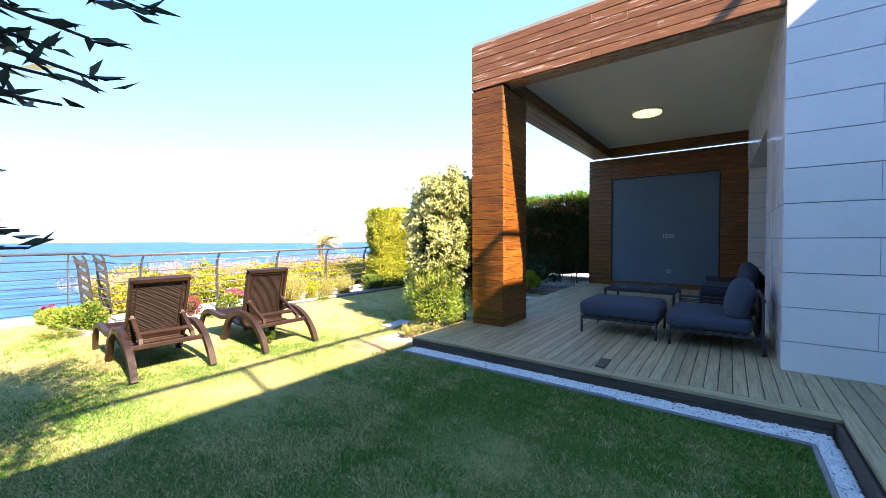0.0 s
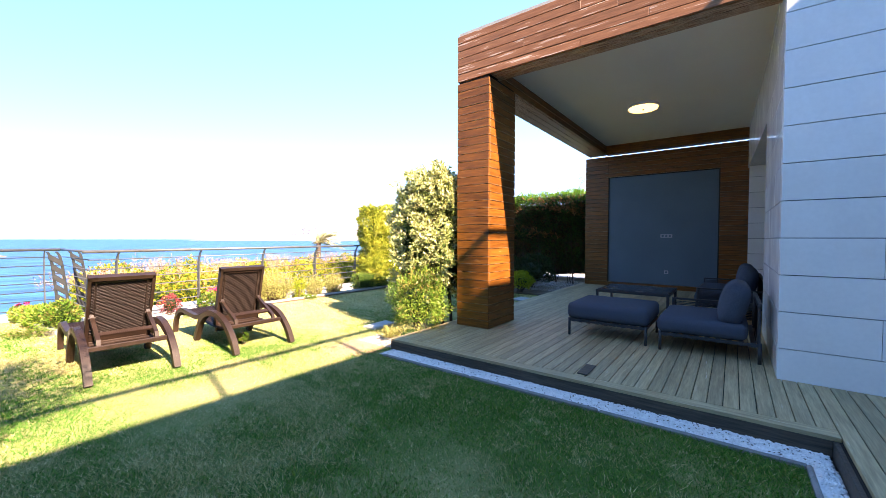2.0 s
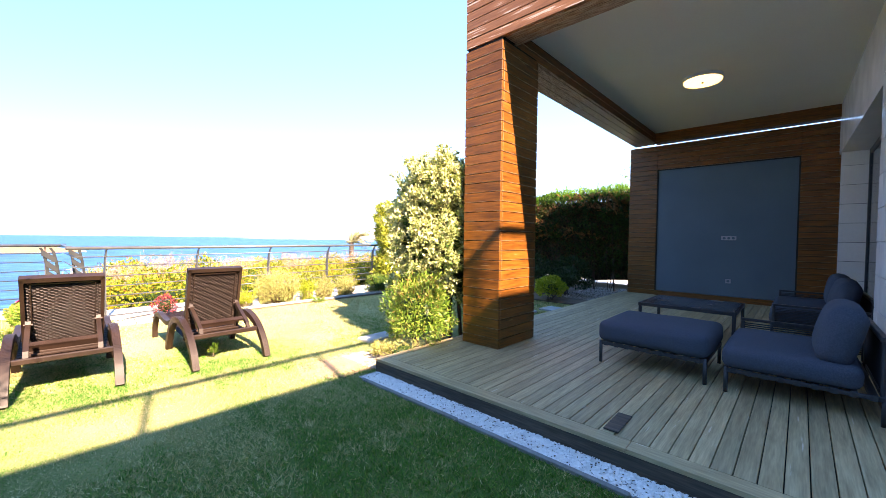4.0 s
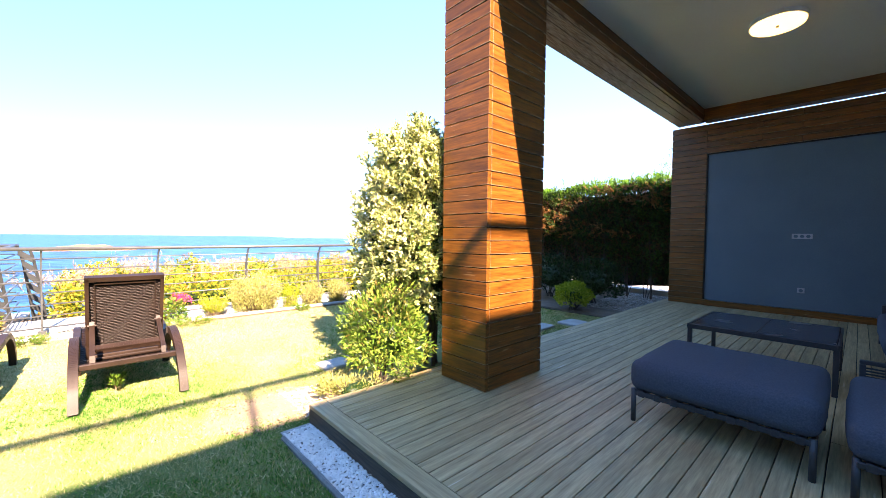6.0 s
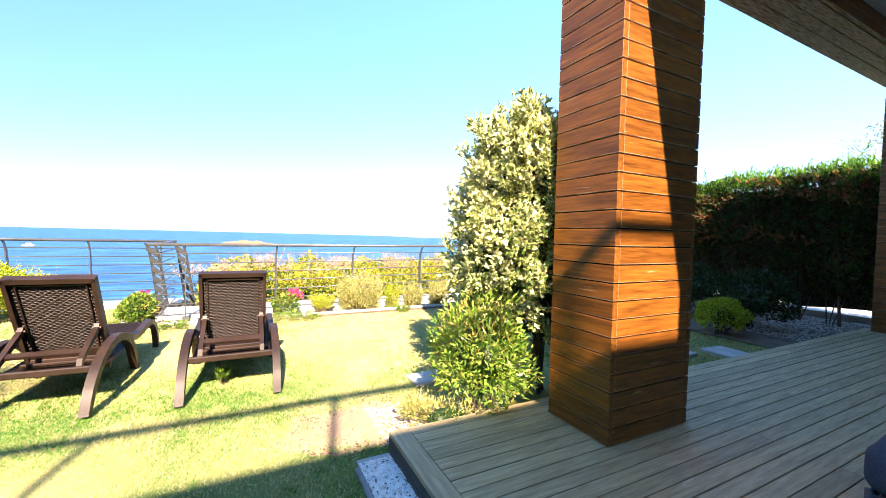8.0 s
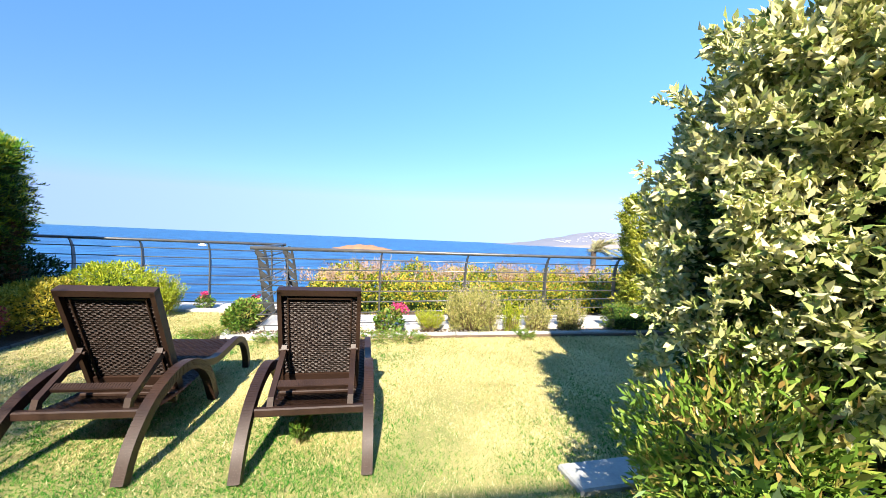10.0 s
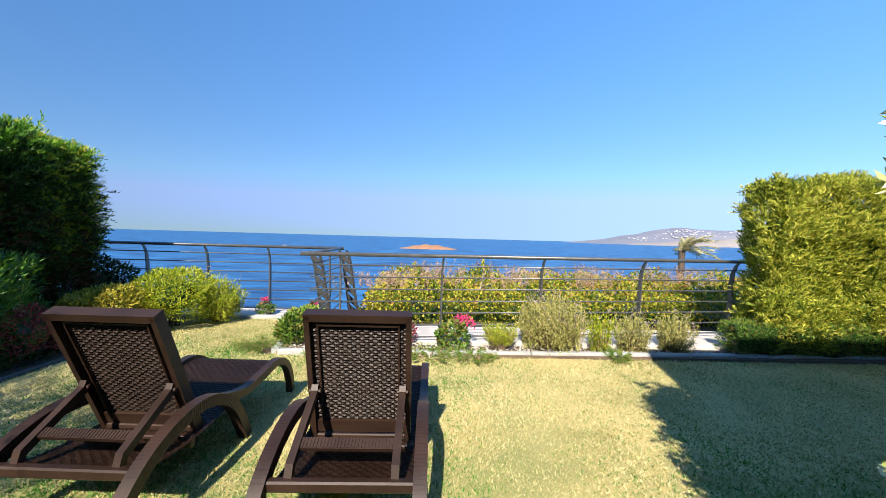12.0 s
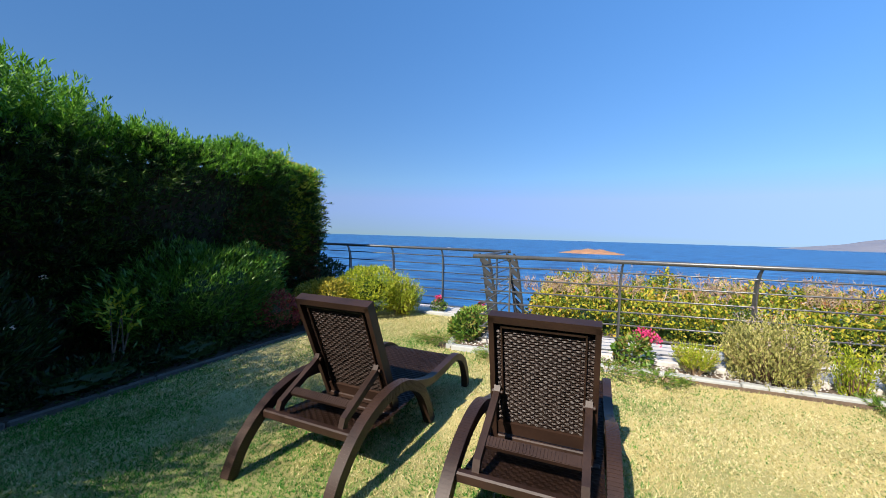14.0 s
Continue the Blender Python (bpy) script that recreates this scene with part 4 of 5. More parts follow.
def slotted_post(m, tall=1.14):
    """Broad flat post leaning outwards: two edge strips, curved at the head, joined by slanting webs."""
    sp = thing("railing_post", "broad grey metal end post cut with slanting slots", "post", m, "slotted end posts")
    prof = [(-0.07, 1.0), (-0.035, 0.94), (-0.005, 0.80), (0.02, 0.6), (0.05, 0.36), (0.09, 0.0)]
    w = 0.062
    def across(f):
        z = f * tall
        for (y0, f0), (y1, f1) in zip(prof, prof[1:]):
            if f1 <= f <= f0:
                return y0 + (y1 - y0) * (f0 - f) / (f0 - f1), z
        return prof[-1][0], z
    for side in (-1, 1):
        bm = bmesh.new()
        rings = []
        for i, (y, f) in enumerate(prof):
            x = -0.20 * (1 - f)
            e = y + side * (w - 0.008 + 0.012 * (1 - f))
            rings.append([bm.verts.new((x + p * 0.006, e + q * 0.019, f * tall)) for p, q in ((-1, -1), (1, -1), (1, 1), (-1, 1))])
        for r0, r1 in zip(rings, rings[1:]):
            for k in range(4):
                bm.faces.new((r0[k], r0[(k + 1) % 4], r1[(k + 1) % 4], r1[k]))
        bm.faces.new(rings[0]), bm.faces.new(rings[-1])
        bmesh.ops.recalc_face_normals(bm, faces=bm.faces)
        part("edge_strip", bm, post_metal, sp)
    for i in range(7):
        f1 = 0.97 - i * 0.145
        f0 = max(0.0, f1 - 0.11)
        (y1, z1), (y0, z0) = across(f1), across(f0)
        bm = bmesh.new()
        vs = [bm.verts.new((-0.2 * (1 - f) + p * 0.005, y, z)) for p in (-1, 1) for y, z, f in ((y1 - w, z1 - 0.085, f1), (y0 + w, z0 - 0.085, f0), (y0 + w, z0 + 0.012, f0), (y1 - w, z1 + 0.012, f1))]
        for v in vs:
            v.co.z = max(0.0, v.co.z)
        bm.faces.new(vs[:4]), bm.faces.new(vs[4:][::-1])
        for k in range(4):
            bm.faces.new((vs[k], vs[4 + k], vs[4 + (k + 1) % 4], vs[(k + 1) % 4]))
        bmesh.ops.recalc_face_normals(bm, faces=bm.faces)
        part("web", bm, post_metal, sp)
    part("foot_plate", boxed(-0.27, -0.13, 0.0, 0.18, 0.0, 0.02, 0.003), post_metal, sp)
    return sp


slotted_post(pose(-8.87, 2.86, 0.0))
slotted_post(pose(-9.29, 3.18, 0.0))

# ---- planting ----
# conifer colours lowered to carry the deep shade of the hedge face
conifer = leafy("conifer_sprays", [(0.004, 0.014, 0.003), (0.012, 0.04, 0.006), (0.04, 0.105, 0.013), (0.10, 0.18, 0.025)], 0.6, 0.25, 1.5)
dry_inner = leafy("dry_hedge_patches", [(0.05, 0.03, 0.015), (0.13, 0.06, 0.025), (0.22, 0.10, 0.04)], 0.8, 0.2, 2.0)
# fresh growth, with the sunlight on the hedge top painted into its brightness
conifer_lit = leafy("conifer_lit_growth", [(0.04, 0.15, 0.01), (0.11, 0.30, 0.02), (0.24, 0.48, 0.05)], 0.5, 0.45, 2.0)
# dark colour of the hedge filler, with the shade inside put into it
conifer_brown = leafy("conifer_dark_core", [(0.008, 0.012, 0.005), (0.02, 0.02, 0.008), (0.05, 0.026, 0.012)], 0.8, 0.2, 2.0)
gold = leafy("golden_conifer", [(0.05, 0.11, 0.012), (0.27, 0.35, 0.035), (0.58, 0.60, 0.08), (0.70, 0.62, 0.13)], 0.6, 0.35, 1.6)
variegated = leafy("variegated_leaves", [(0.05, 0.12, 0.025), (0.40, 0.47, 0.15), (0.80, 0.77, 0.40), (0.88, 0.86, 0.56)], 0.45, 0.2, 1.4)
bright_green = leafy("bright_green_leaves", [(0.05, 0.13, 0.015), (0.11, 0.23, 0.03), (0.20, 0.32, 0.05), (0.36, 0.20, 0.08)], 0.45, 0.35, 2.5)
# leaf colours lowered so that they carry the hedge bed's deep shade
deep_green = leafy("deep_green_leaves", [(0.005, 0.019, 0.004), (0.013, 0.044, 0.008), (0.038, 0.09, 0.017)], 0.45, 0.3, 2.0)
lime = leafy("lime_leaves", [(0.16, 0.27, 0.015), (0.36, 0.44, 0.03), (0.58, 0.56, 0.06)], 0.5, 0.35, 2.0)
yellow_leaf = leafy("yellow_leaves", [(0.12, 0.17, 0.02), (0.36, 0.32, 0.035), (0.58, 0.44, 0.06)], 0.5, 0.35, 2.0)
autumn = leafy("autumn_hedge_leaves", [(0.03, 0.085, 0.01), (0.13, 0.21, 0.02), (0.34, 0.38, 0.035), (0.55, 0.47, 0.05), (0.56, 0.34, 0.07)], 0.5, 0.35, 1.1)
rust = leafy("rusty_dry_leaves", [(0.20, 0.09, 0.04), (0.42, 0.17, 0.06), (0.52, 0.32, 0.13)], 0.7, 0.3, 1.6)
fresh_green = leafy("fresh_green_leaves", [(0.07, 0.17, 0.02), (0.16, 0.30, 0.04), (0.28, 0.42, 0.07), (0.42, 0.26, 0.09)], 0.45, 0.35, 2.5)
glossy_green = leafy("glossy_green_leaves", [(0.018, 0.075, 0.008), (0.06, 0.19, 0.018), (0.18, 0.36, 0.05)], 0.35, 0.35, 2.0, 0.6)
red_leaf = leafy("red_leaves", [(0.14, 0.02, 0.03), (0.34, 0.05, 0.06), (0.46, 0.12, 0.12)], 0.5, 0.3, 3.0)
grey_green = leafy("lavender_leaves", [(0.18, 0.21, 0.055), (0.37, 0.37, 0.11), (0.55, 0.48, 0.20)], 0.8, 0.2, 3.0)
dry_stalk = leafy("dry_stalks", [(0.25, 0.17, 0.11), (0.45, 0.32, 0.22), (0.55, 0.40, 0.30)], 0.9, 0.2, 2.0)
pink = leafy("pink_petals", [(0.55, 0.03, 0.14), (0.75, 0.06, 0.22), (0.80, 0.16, 0.30)], 0.5, 0.3, 3.0)
white_petal = leafy("pale_petals", [(0.7, 0.66, 0.68), (0.8, 0.78, 0.76)], 0.5, 0.3, 3.0)
olive_leaf = leafy("olive_leaves", [(0.03, 0.05, 0.03), (0.07, 0.10, 0.06), (0.16, 0.19, 0.13)], 0.45, 0.25, 2.0)
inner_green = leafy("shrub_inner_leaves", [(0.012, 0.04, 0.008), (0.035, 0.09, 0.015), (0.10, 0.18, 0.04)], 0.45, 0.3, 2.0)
UP = np.array((0, 0, 1.0))


def plant(name, label, category, group=""):
    return thing(name, label, category, group=group)


def core(parent, lo, hi, mat, name="dark_filler"):
    """Dark uneven filler inside a hedge: blocks sight through it, inner shade put into its colour."""
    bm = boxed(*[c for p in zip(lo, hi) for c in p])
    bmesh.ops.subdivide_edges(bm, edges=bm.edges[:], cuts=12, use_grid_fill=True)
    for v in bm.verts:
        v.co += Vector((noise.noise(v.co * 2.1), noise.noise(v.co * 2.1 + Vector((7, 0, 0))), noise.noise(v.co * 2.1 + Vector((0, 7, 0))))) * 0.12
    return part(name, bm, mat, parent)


def hedge(name, label, lo, hi, count, mat, faces, size, core_in=0.22, rough=0.1, seed=0.0, up=0.5, inside=conifer_brown, depth=0.1, shoots=0, ratio=0.26, ribs=0.0):
    hd = plant(name, label, "hedge")
    lo_, hi_ = np.array(lo, float), np.array(hi, float)
    p, nn = box_shell(count, lo_, hi_, RNG, depth, rough, faces, seed, ribs)
    # fine sprays: three leaflets from each point
    p = np.repeat(p, 3, 0) + RNG.normal(0, size * 0.25, (count * 3, 3))
    d = np.repeat(nn, 3, 0) * 0.7 + UP * up + RNG.normal(0, 0.55, (count * 3, 3))
    p[:, 2] = np.maximum(p[:, 2], lo_[2] + 0.03)
    leaves_part("foliage", leaf_mesh(name, p, d, size, size * ratio, mat, RNG), hd)
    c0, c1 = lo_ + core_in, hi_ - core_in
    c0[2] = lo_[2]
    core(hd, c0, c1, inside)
    if shoots:
        ps, ds = [], []
        for i in range(shoots):
            b0 = np.array([RNG.uniform(lo_[0], hi_[0]), RNG.uniform(lo_[1] + 0.1, hi_[1]), hi_[2] - 0.1])
            hgt = RNG.uniform(0.18, 0.55)
            lean = RNG.normal(0, 0.25, 3) * [1, 1, 0] + UP
            for t in np.linspace(0, 1, 60):
                q = b0 + lean * hgt * t
                ps.append(q + RNG.normal(0, 0.012, 3))
                ds.append(lean * 0.7 + RNG.normal(0, 0.9, 3) * (1.15 - t))
        tagged(leaves_part("new_growth", leaf_mesh("new_growth", np.array(ps), np.array(ds), size * 1.0, size * 0.24, conifer_lit, RNG), hd, "fresh green feathery shoots, brightened as if in sun"), kind="stuff")
    return hd


def shrub(name, label, centre, radii, count, mat, length, width, seed=0.0, up=0.35, rough=0.16, depth=0.16, low=-0.7, stem=7, inside=True, category="shrub", jit=0.5):
    sh = plant(name, label, category)
    p, nn = ball_shell(count, centre, radii, RNG, depth, rough, seed, low)
    p[:, 2] = np.maximum(p[:, 2], 0.02)
    d = nn * 0.8 + UP * up + RNG.normal(0, jit, p.shape)
    leaves_part("foliage", leaf_mesh(name, p, d, length, width, mat, RNG), sh)
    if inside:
        # dark solid blob added behind the leaves, inner shade put into its colour
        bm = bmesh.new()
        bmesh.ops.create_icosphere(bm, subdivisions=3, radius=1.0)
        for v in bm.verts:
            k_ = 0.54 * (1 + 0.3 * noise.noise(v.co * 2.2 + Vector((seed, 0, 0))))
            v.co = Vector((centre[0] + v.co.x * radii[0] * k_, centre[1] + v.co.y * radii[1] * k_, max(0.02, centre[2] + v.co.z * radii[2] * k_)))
        part("dark_filler", bm, deep_green, sh)
    base = (centre[0], centre[1], 0.0)
    for i in range(stem):
        t = np.array(centre) + RNG.normal(0, 0.45, 3) * np.array(radii)
        t[2] = centre[2] + abs(RNG.normal(0, 0.35)) * radii[2]
        part("stem", rodded((base[0] + RNG.normal(0, 0.05), base[1] + RNG.normal(0, 0.05), 0), t, 0.012, 6, 0.004), bark, sh)
    return sh


def tuft(name, label, centre, radius, height, count, mat, width=0.006, flowers=None, spread=0.6):
    """Spray of upright stalks with fine leaves."""
    tf = plant(name, label, "plant")
    a = RNG.uniform(0, 6.283, count)
    r = radius * np.sqrt(RNG.random(count))
    b0 = np.stack([centre[0] + r * 0.35 * np.cos(a), centre[1] + r * 0.35 * np.sin(a), np.full(count, 0.02)], 1)
    hh = height * RNG.uniform(0.55, 1.0, count)
    tip = np.stack([centre[0] + r * (1 + spread * 0.3) * np.cos(a), centre[1] + r * (1 + spread * 0.3) * np.sin(a), hh], 1)
    d = tip - b0
    ln = np.linalg.norm(d, axis=1, keepdims=True)
    side = np.cross(d, RNG.normal(size=d.shape))
    side /= np.linalg.norm(side, axis=1, keepdims=True)
    v = np.stack([b0 - side * 0.003, b0 + side * 0.003, tip + side * 0.001, tip - side * 0.001], 1).reshape(-1, 3)
    tagged(leaves_part("dry_growth", quads("dry_growth", v, dry_stalk), tf), kind="stuff")
    k = 24
    t = RNG.uniform(0.3, 1.0, (count, k, 1))
    p = (b0[:, None] + d[:, None] * t).reshape(-1, 3) + RNG.normal(0, 0.008, (count * k, 3))
    dd = np.repeat(d / ln, k, 0) + RNG.normal(0, 0.45, p.shape)
    leaves_part("foliage", leaf_mesh("foliage", p, dd, 0.045, width, mat, RNG), tf)
    if flowers:
        p = np.repeat(tip[: len(tip) // 2], 10, 0) + RNG.normal(0, 0.02, (len(tip) // 2 * 10, 3))
        leaves_part("flowers", leaf_mesh("flowers", p, RNG.normal(size=p.shape) + UP * 0.5, 0.03, 0.024, flowers, RNG), tf)
    return tf


# hedges
hedge("hedge", "tall dark green clipped conifer hedge with long loose shoots", (-8.6, -1.15, 0.0), (2.0, -0.05, 2.34), 26000, conifer, "xYZ", 0.06, 0.24, 0.2, 1.0, 0.75, shoots=90)
hedge("hedge", "dense dark conifer hedge with brown bare patches behind the deck", (-7.6, 13.0, 0.34), (-2.4, 13.75, 2.62), 16000, conifer, "xXyZ", 0.07, 0.2, 0.12, 2.0, 0.4, shoots=16)
hedge("hedge", "golden-yellow clipped conifer hedge at the railing", (-8.5, 8.72, 0.1), (-7.88, 11.6, 2.2), 26000, gold, "xXyYZ", 0.055, 0.24, 0.14, 3.0, 0.7, conifer, ribs=0.2)
hedge("hedge", "low olive-green box hedge at the foot of the golden hedge", (-8.15, 8.2, 0.05), (-7.78, 11.2, 0.42), 5000, bright_green, "xXyYZ", 0.045, 0.08, 0.05, 4.0, 0.4, deep_green)
for hd, lo_, hi_, kk, mat_, faces_, ups in ((bpy.data.objects["hedge"], (-8.58, -1.15, 2.0), (2.0, -0.08, 2.32), 3000, conifer_lit, "xYZ", 1.1), (bpy.data.objects["hedge.001"], (-7.6, 12.9, 0.4), (-2.4, 13.75, 2.4), 7000, dry_inner, "xXy", 0.2), (bpy.data.objects["hedge.001"], (-7.6, 12.95, 2.35), (-2.4, 13.75, 2.66), 4200, conifer_lit, "xyZ", 0.9), (bpy.data.objects["hedge"], (-8.56, -1.15, 0.3), (-7.4, -0.1, 2.2), 1800, dry_inner, "xY", 0.2)):
    p, nn = box_shell(kk, lo_, hi_, RNG, 0.07, 0.16, faces_, 1.0)
    p = np.repeat(p, 2, 0) + RNG.normal(0, 0.02, (kk * 2, 3))
    d = np.repeat(nn, 2, 0) * 0.6 + UP * ups + RNG.normal(0, 0.5, (kk * 2, 3))
    leaves_part("outer_growth", leaf_mesh("outer_growth", p, d, 0.08, 0.02, mat_, RNG), hd)


def plumes(parent, lo, hi, count, mat, faces, seed, length=(0.14, 0.30), up=0.9, out=0.7, cut=-9.0, leaf=(0.062, 0.013), ribs=0.0):
    """Feathery sprays: a curved axis each, set with short leaflets on both sides."""
    p, nn = box_shell(count, lo, hi, RNG, 0.04, 0.16, faces, seed, ribs)
    m_ = lump(p, seed + 2.0, 1.6) > cut
    p, nn = p[m_], nn[m_]
    kk = 20
    ax = nn * out + UP * up + RNG.normal(0, 0.33, p.shape)
    ax /= np.linalg.norm(ax, axis=1, keepdims=True)
    ln = RNG.uniform(length[0], length[1], (len(p), 1, 1))
    t = np.linspace(0, 1, kk)[None, :, None]
    sag = np.array((0, 0, -0.35)) * t * t
    q = p[:, None] + (ax[:, None] * t + sag) * ln
    side = np.cross(ax, RNG.normal(size=ax.shape))
    side /= np.linalg.norm(side, axis=1, keepdims=True)
    sgn = np.where(np.arange(kk) % 2, 1.0, -1.0)[None, :, None]
    d = ax[:, None] * 0.8 + side[:, None] * sgn * (1.05 - 0.8 * t) + RNG.normal(0, 0.18, q.shape)
    return leaves_part("spray", leaf_mesh("spray", q.reshape(-1, 3), d.reshape(-1, 3), leaf[0], leaf[1], mat, RNG), parent)


hd = bpy.data.objects["hedge"]
plumes(hd, (-8.56, -1.15, 2.0), (2.0, -0.06, 2.32), 4600, conifer_lit, "xYZ", 1.0, (0.14, 0.32), 1.1, leaf=(0.058, 0.012))
plumes(hd, (-8.56, -1.15, 0.7), (1.0, -0.12, 2.25), 6500, conifer, "xY", 1.0, up=0.6, cut=-0.25)
plumes(hd, (-8.56, -1.15, 0.6), (-7.0, -0.12, 2.0), 1200, dry_inner, "xY", 4.0, (0.1, 0.2), 0.4, cut=0.0)
plumes(bpy.data.objects["hedge.001"], (-7.6, 12.9, 0.5), (-2.4, 13.75, 2.6), 2600, conifer, "xXyZ", 2.0, (0.1, 0.24), 0.7, cut=-0.2)
plumes(bpy.data.objects["hedge.001"], (-7.6, 12.88, 1.4), (-2.4, 13.75, 2.6), 1500, rust, "xy", 6.0, (0.08, 0.18), 0.4, cut=0.1)
plumes(hd, (-8.56, -1.15, 1.0), (-7.9, -0.14, 2.36), 1100, lime, "xYZ", 1.0)
plumes(hd, (-5.6, -0.9, 2.2), (-4.1, -0.05, 2.45), 340, conifer_lit, "Z", 1.0, (0.28, 0.6), 1.5, 0.2, leaf=(0.07, 0.014))
plumes(bpy.data.objects["hedge.002"], (-8.5, 8.76, 0.3), (-7.86, 11.6, 2.16), 2600, gold, "XyYZ", 3.0, (0.1, 0.22), ribs=0.2)
for i in range(9):
    x = -7.2 + i * 0.55
    tr = plant("young_tree", "thin bare brown trunk standing under the hedge", "tree", "bare trunks in the hedge")
    part("trunk", rodded((x, 12.95 + RNG.normal(0, 0.05), 0), (x + RNG.normal(0, 0.08), 13.0, 1.5), 0.024, 7, 0.012), bark, tr)
    for j in range(3):
        part("branch", rodded((x + RNG.normal(0, 0.1), 12.98, 0), (x + RNG.normal(0, 0.25), 12.94, 1.3), 0.010, 5, 0.006), bark, tr)
hg = hedge("hedge", "mounded hedge of yellow, green and rusty leaves beyond the railing", (-12.2, 3.45, -0.98), (-9.35, 14.5, 0.5), 30000, autumn, "xXyYZ", 0.056, 0.36, 0.26, 5.0, 0.1, deep_green, depth=0.16, ratio=0.66)
p, nn = box_shell(1700, (-12.2, 3.4, 0.38), (-9.3, 14.5, 0.58), RNG, 0.05, 0.26, "XZ", 5.0)
leaves_part("dry_growth", leaf_mesh("dry_growth", p, nn * 0.5 + UP * 0.4 + RNG.normal(0, 0.6, p.shape), 0.06, 0.03, rust, RNG), hg)
# dry stalks standing out of that hedge
for y, x, h in ((4.6, -10.3, 0.55), (6.2, -10.6, 0.45), (7.6, -10.6, 0.5), (9.4, -10.8, 0.5), (3.6, -10.4, 0.35), (11.3, -10.9, 0.45)):
    tf = plant("dry_shrub", "bare pinkish-brown dry stalks above the hedge", "shrub", "dry stalks")
    k = 46
    b0 = np.stack([x + RNG.normal(0, 0.22, k), y + RNG.normal(0, 0.3, k), np.full(k, 0.3)], 1)
    h = h * 1.3
    d = RNG.normal(0, 0.3, (k, 3)) * [1, 1, 0.3] + UP
    leaves_part("stem", leaf_mesh("stem", b0, d, h, 0.012, dry_stalk, RNG), tf)["kind"] = "stuff"
    t = RNG.uniform(0.35, 1.0, (k, 26, 1))
    q = (b0[:, None] + d[:, None] * t * h * 0.8).reshape(-1, 3)
    leaves_part("dry_growth", leaf_mesh("dry_growth", q, np.repeat(d, 26, 0) * 0.6 + RNG.normal(0, 0.6, q.shape), 0.09, 0.009, dry_stalk, RNG), tf)["kind"] = "stuff"

# variegated tall shrub and the dark one behind it
sh = plant("variegated_shrub", "tall cream and green variegated shrub beside the pillar", "shrub")
pp, nn = [], []
for i, (c, r, k) in enumerate((((-3.95, 6.5, 1.05), (0.60, 0.66, 0.6), 260), ((-3.93, 6.45, 1.6), (0.58, 0.62, 0.6), 250), ((-3.8, 6.3, 2.0), (0.38, 0.42, 0.38), 150), ((-3.68, 6.18, 2.16), (0.17, 0.17, 0.22), 46), ((-4.04, 6.12, 1.3), (0.34, 0.3, 0.5), 120), ((-3.68, 6.1, 1.25), (0.33, 0.27, 0.5), 110), ((-3.62, 6.25, 1.84), (0.28, 0.26, 0.38), 84), ((-4.13, 6.38, 1.9), (0.38, 0.40, 0.38), 140), ((-3.6, 6.12, 2.26), (0.07, 0.07, 0.13), 14))):
    p, n_ = ball_shell(k, c, r, RNG, 0.05, 0.24, i * 1.3)
    pp.append(p), nn.append(n_)
pp, nn = np.concatenate(pp), np.concatenate(nn)
# sprigs: a few to each clump, pale leaves opening along each of them
per, leafs = 4, 12
axis = np.repeat(nn * 0.8 + UP * 0.5, per, 0) + RNG.normal(0, 0.4, (len(pp) * per, 3))
axis /= np.linalg.norm(axis, axis=1, keepdims=True)
foot_ = np.repeat(pp, per, 0) - axis * 0.05 + RNG.normal(0, 0.018, axis.shape)
t = RNG.uniform(0.15, 1.0, (len(axis), leafs, 1))
q = foot_[:, None] + axis[:, None] * t * 0.15
q[..., 0] = np.minimum(q[..., 0], -3.40)
d = axis[:, None] * (0.35 + 0.8 * t) + RNG.normal(0, 0.55, q.shape)
leaves_part("foliage", leaf_mesh("foliage", q.reshape(-1, 3), d.reshape(-1, 3), 0.05, 0.023, variegated, RNG, 0.5, 0.3), sh)
for i in range(6):
    part("stem", rodded((-3.9 + RNG.normal(0, 0.06), 6.6 + RNG.normal(0, 0.06), 0), (-3.9 + RNG.normal(0, 0.2), 6.5 + RNG.normal(0, 0.2), 1.9), 0.025, 7, 0.008), bark, sh)
# inner leaves coloured dark to stand for shaded gaps between the clumps
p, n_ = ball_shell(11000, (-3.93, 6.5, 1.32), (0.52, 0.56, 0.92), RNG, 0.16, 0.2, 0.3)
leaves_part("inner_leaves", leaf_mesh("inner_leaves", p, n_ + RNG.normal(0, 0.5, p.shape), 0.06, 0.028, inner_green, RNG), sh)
sh = plant("dark_shrub", "dark green upright shrub behind the variegated one", "shrub")
p, n_ = ball_shell(9000, (-3.72, 6.85, 1.45), (0.36, 0.4, 0.95), RNG, 0.15, 0.2, 2.0)
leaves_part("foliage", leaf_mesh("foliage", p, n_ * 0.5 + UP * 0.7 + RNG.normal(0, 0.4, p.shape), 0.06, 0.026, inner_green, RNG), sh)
part("stem", rodded((-3.75, 6.95, 0), (-3.75, 6.9, 1.5), 0.03, 7, 0.01), bark, sh)

shrub("shrub", "bright green narrow-leaved shrub with reddish tips beside the deck", (-3.78, 5.87, 0.45), (0.42, 0.37, 0.46), 6200, fresh_green, 0.06, 0.017, 1.0, 0.45, 0.24, 0.3, jit=0.65)
shrub("shrub", "low feathery green plant at the deck edge", (-3.62, 5.5, 0.08), (0.18, 0.24, 0.1), 600, grey_green, 0.04, 0.007, 2.0)
shrub("shrub", "rounded bright green bush behind the deck", (-4.42, 10.5, 0.3), (0.32, 0.3, 0.24), 3200, lime, 0.05, 0.024, 3.0)
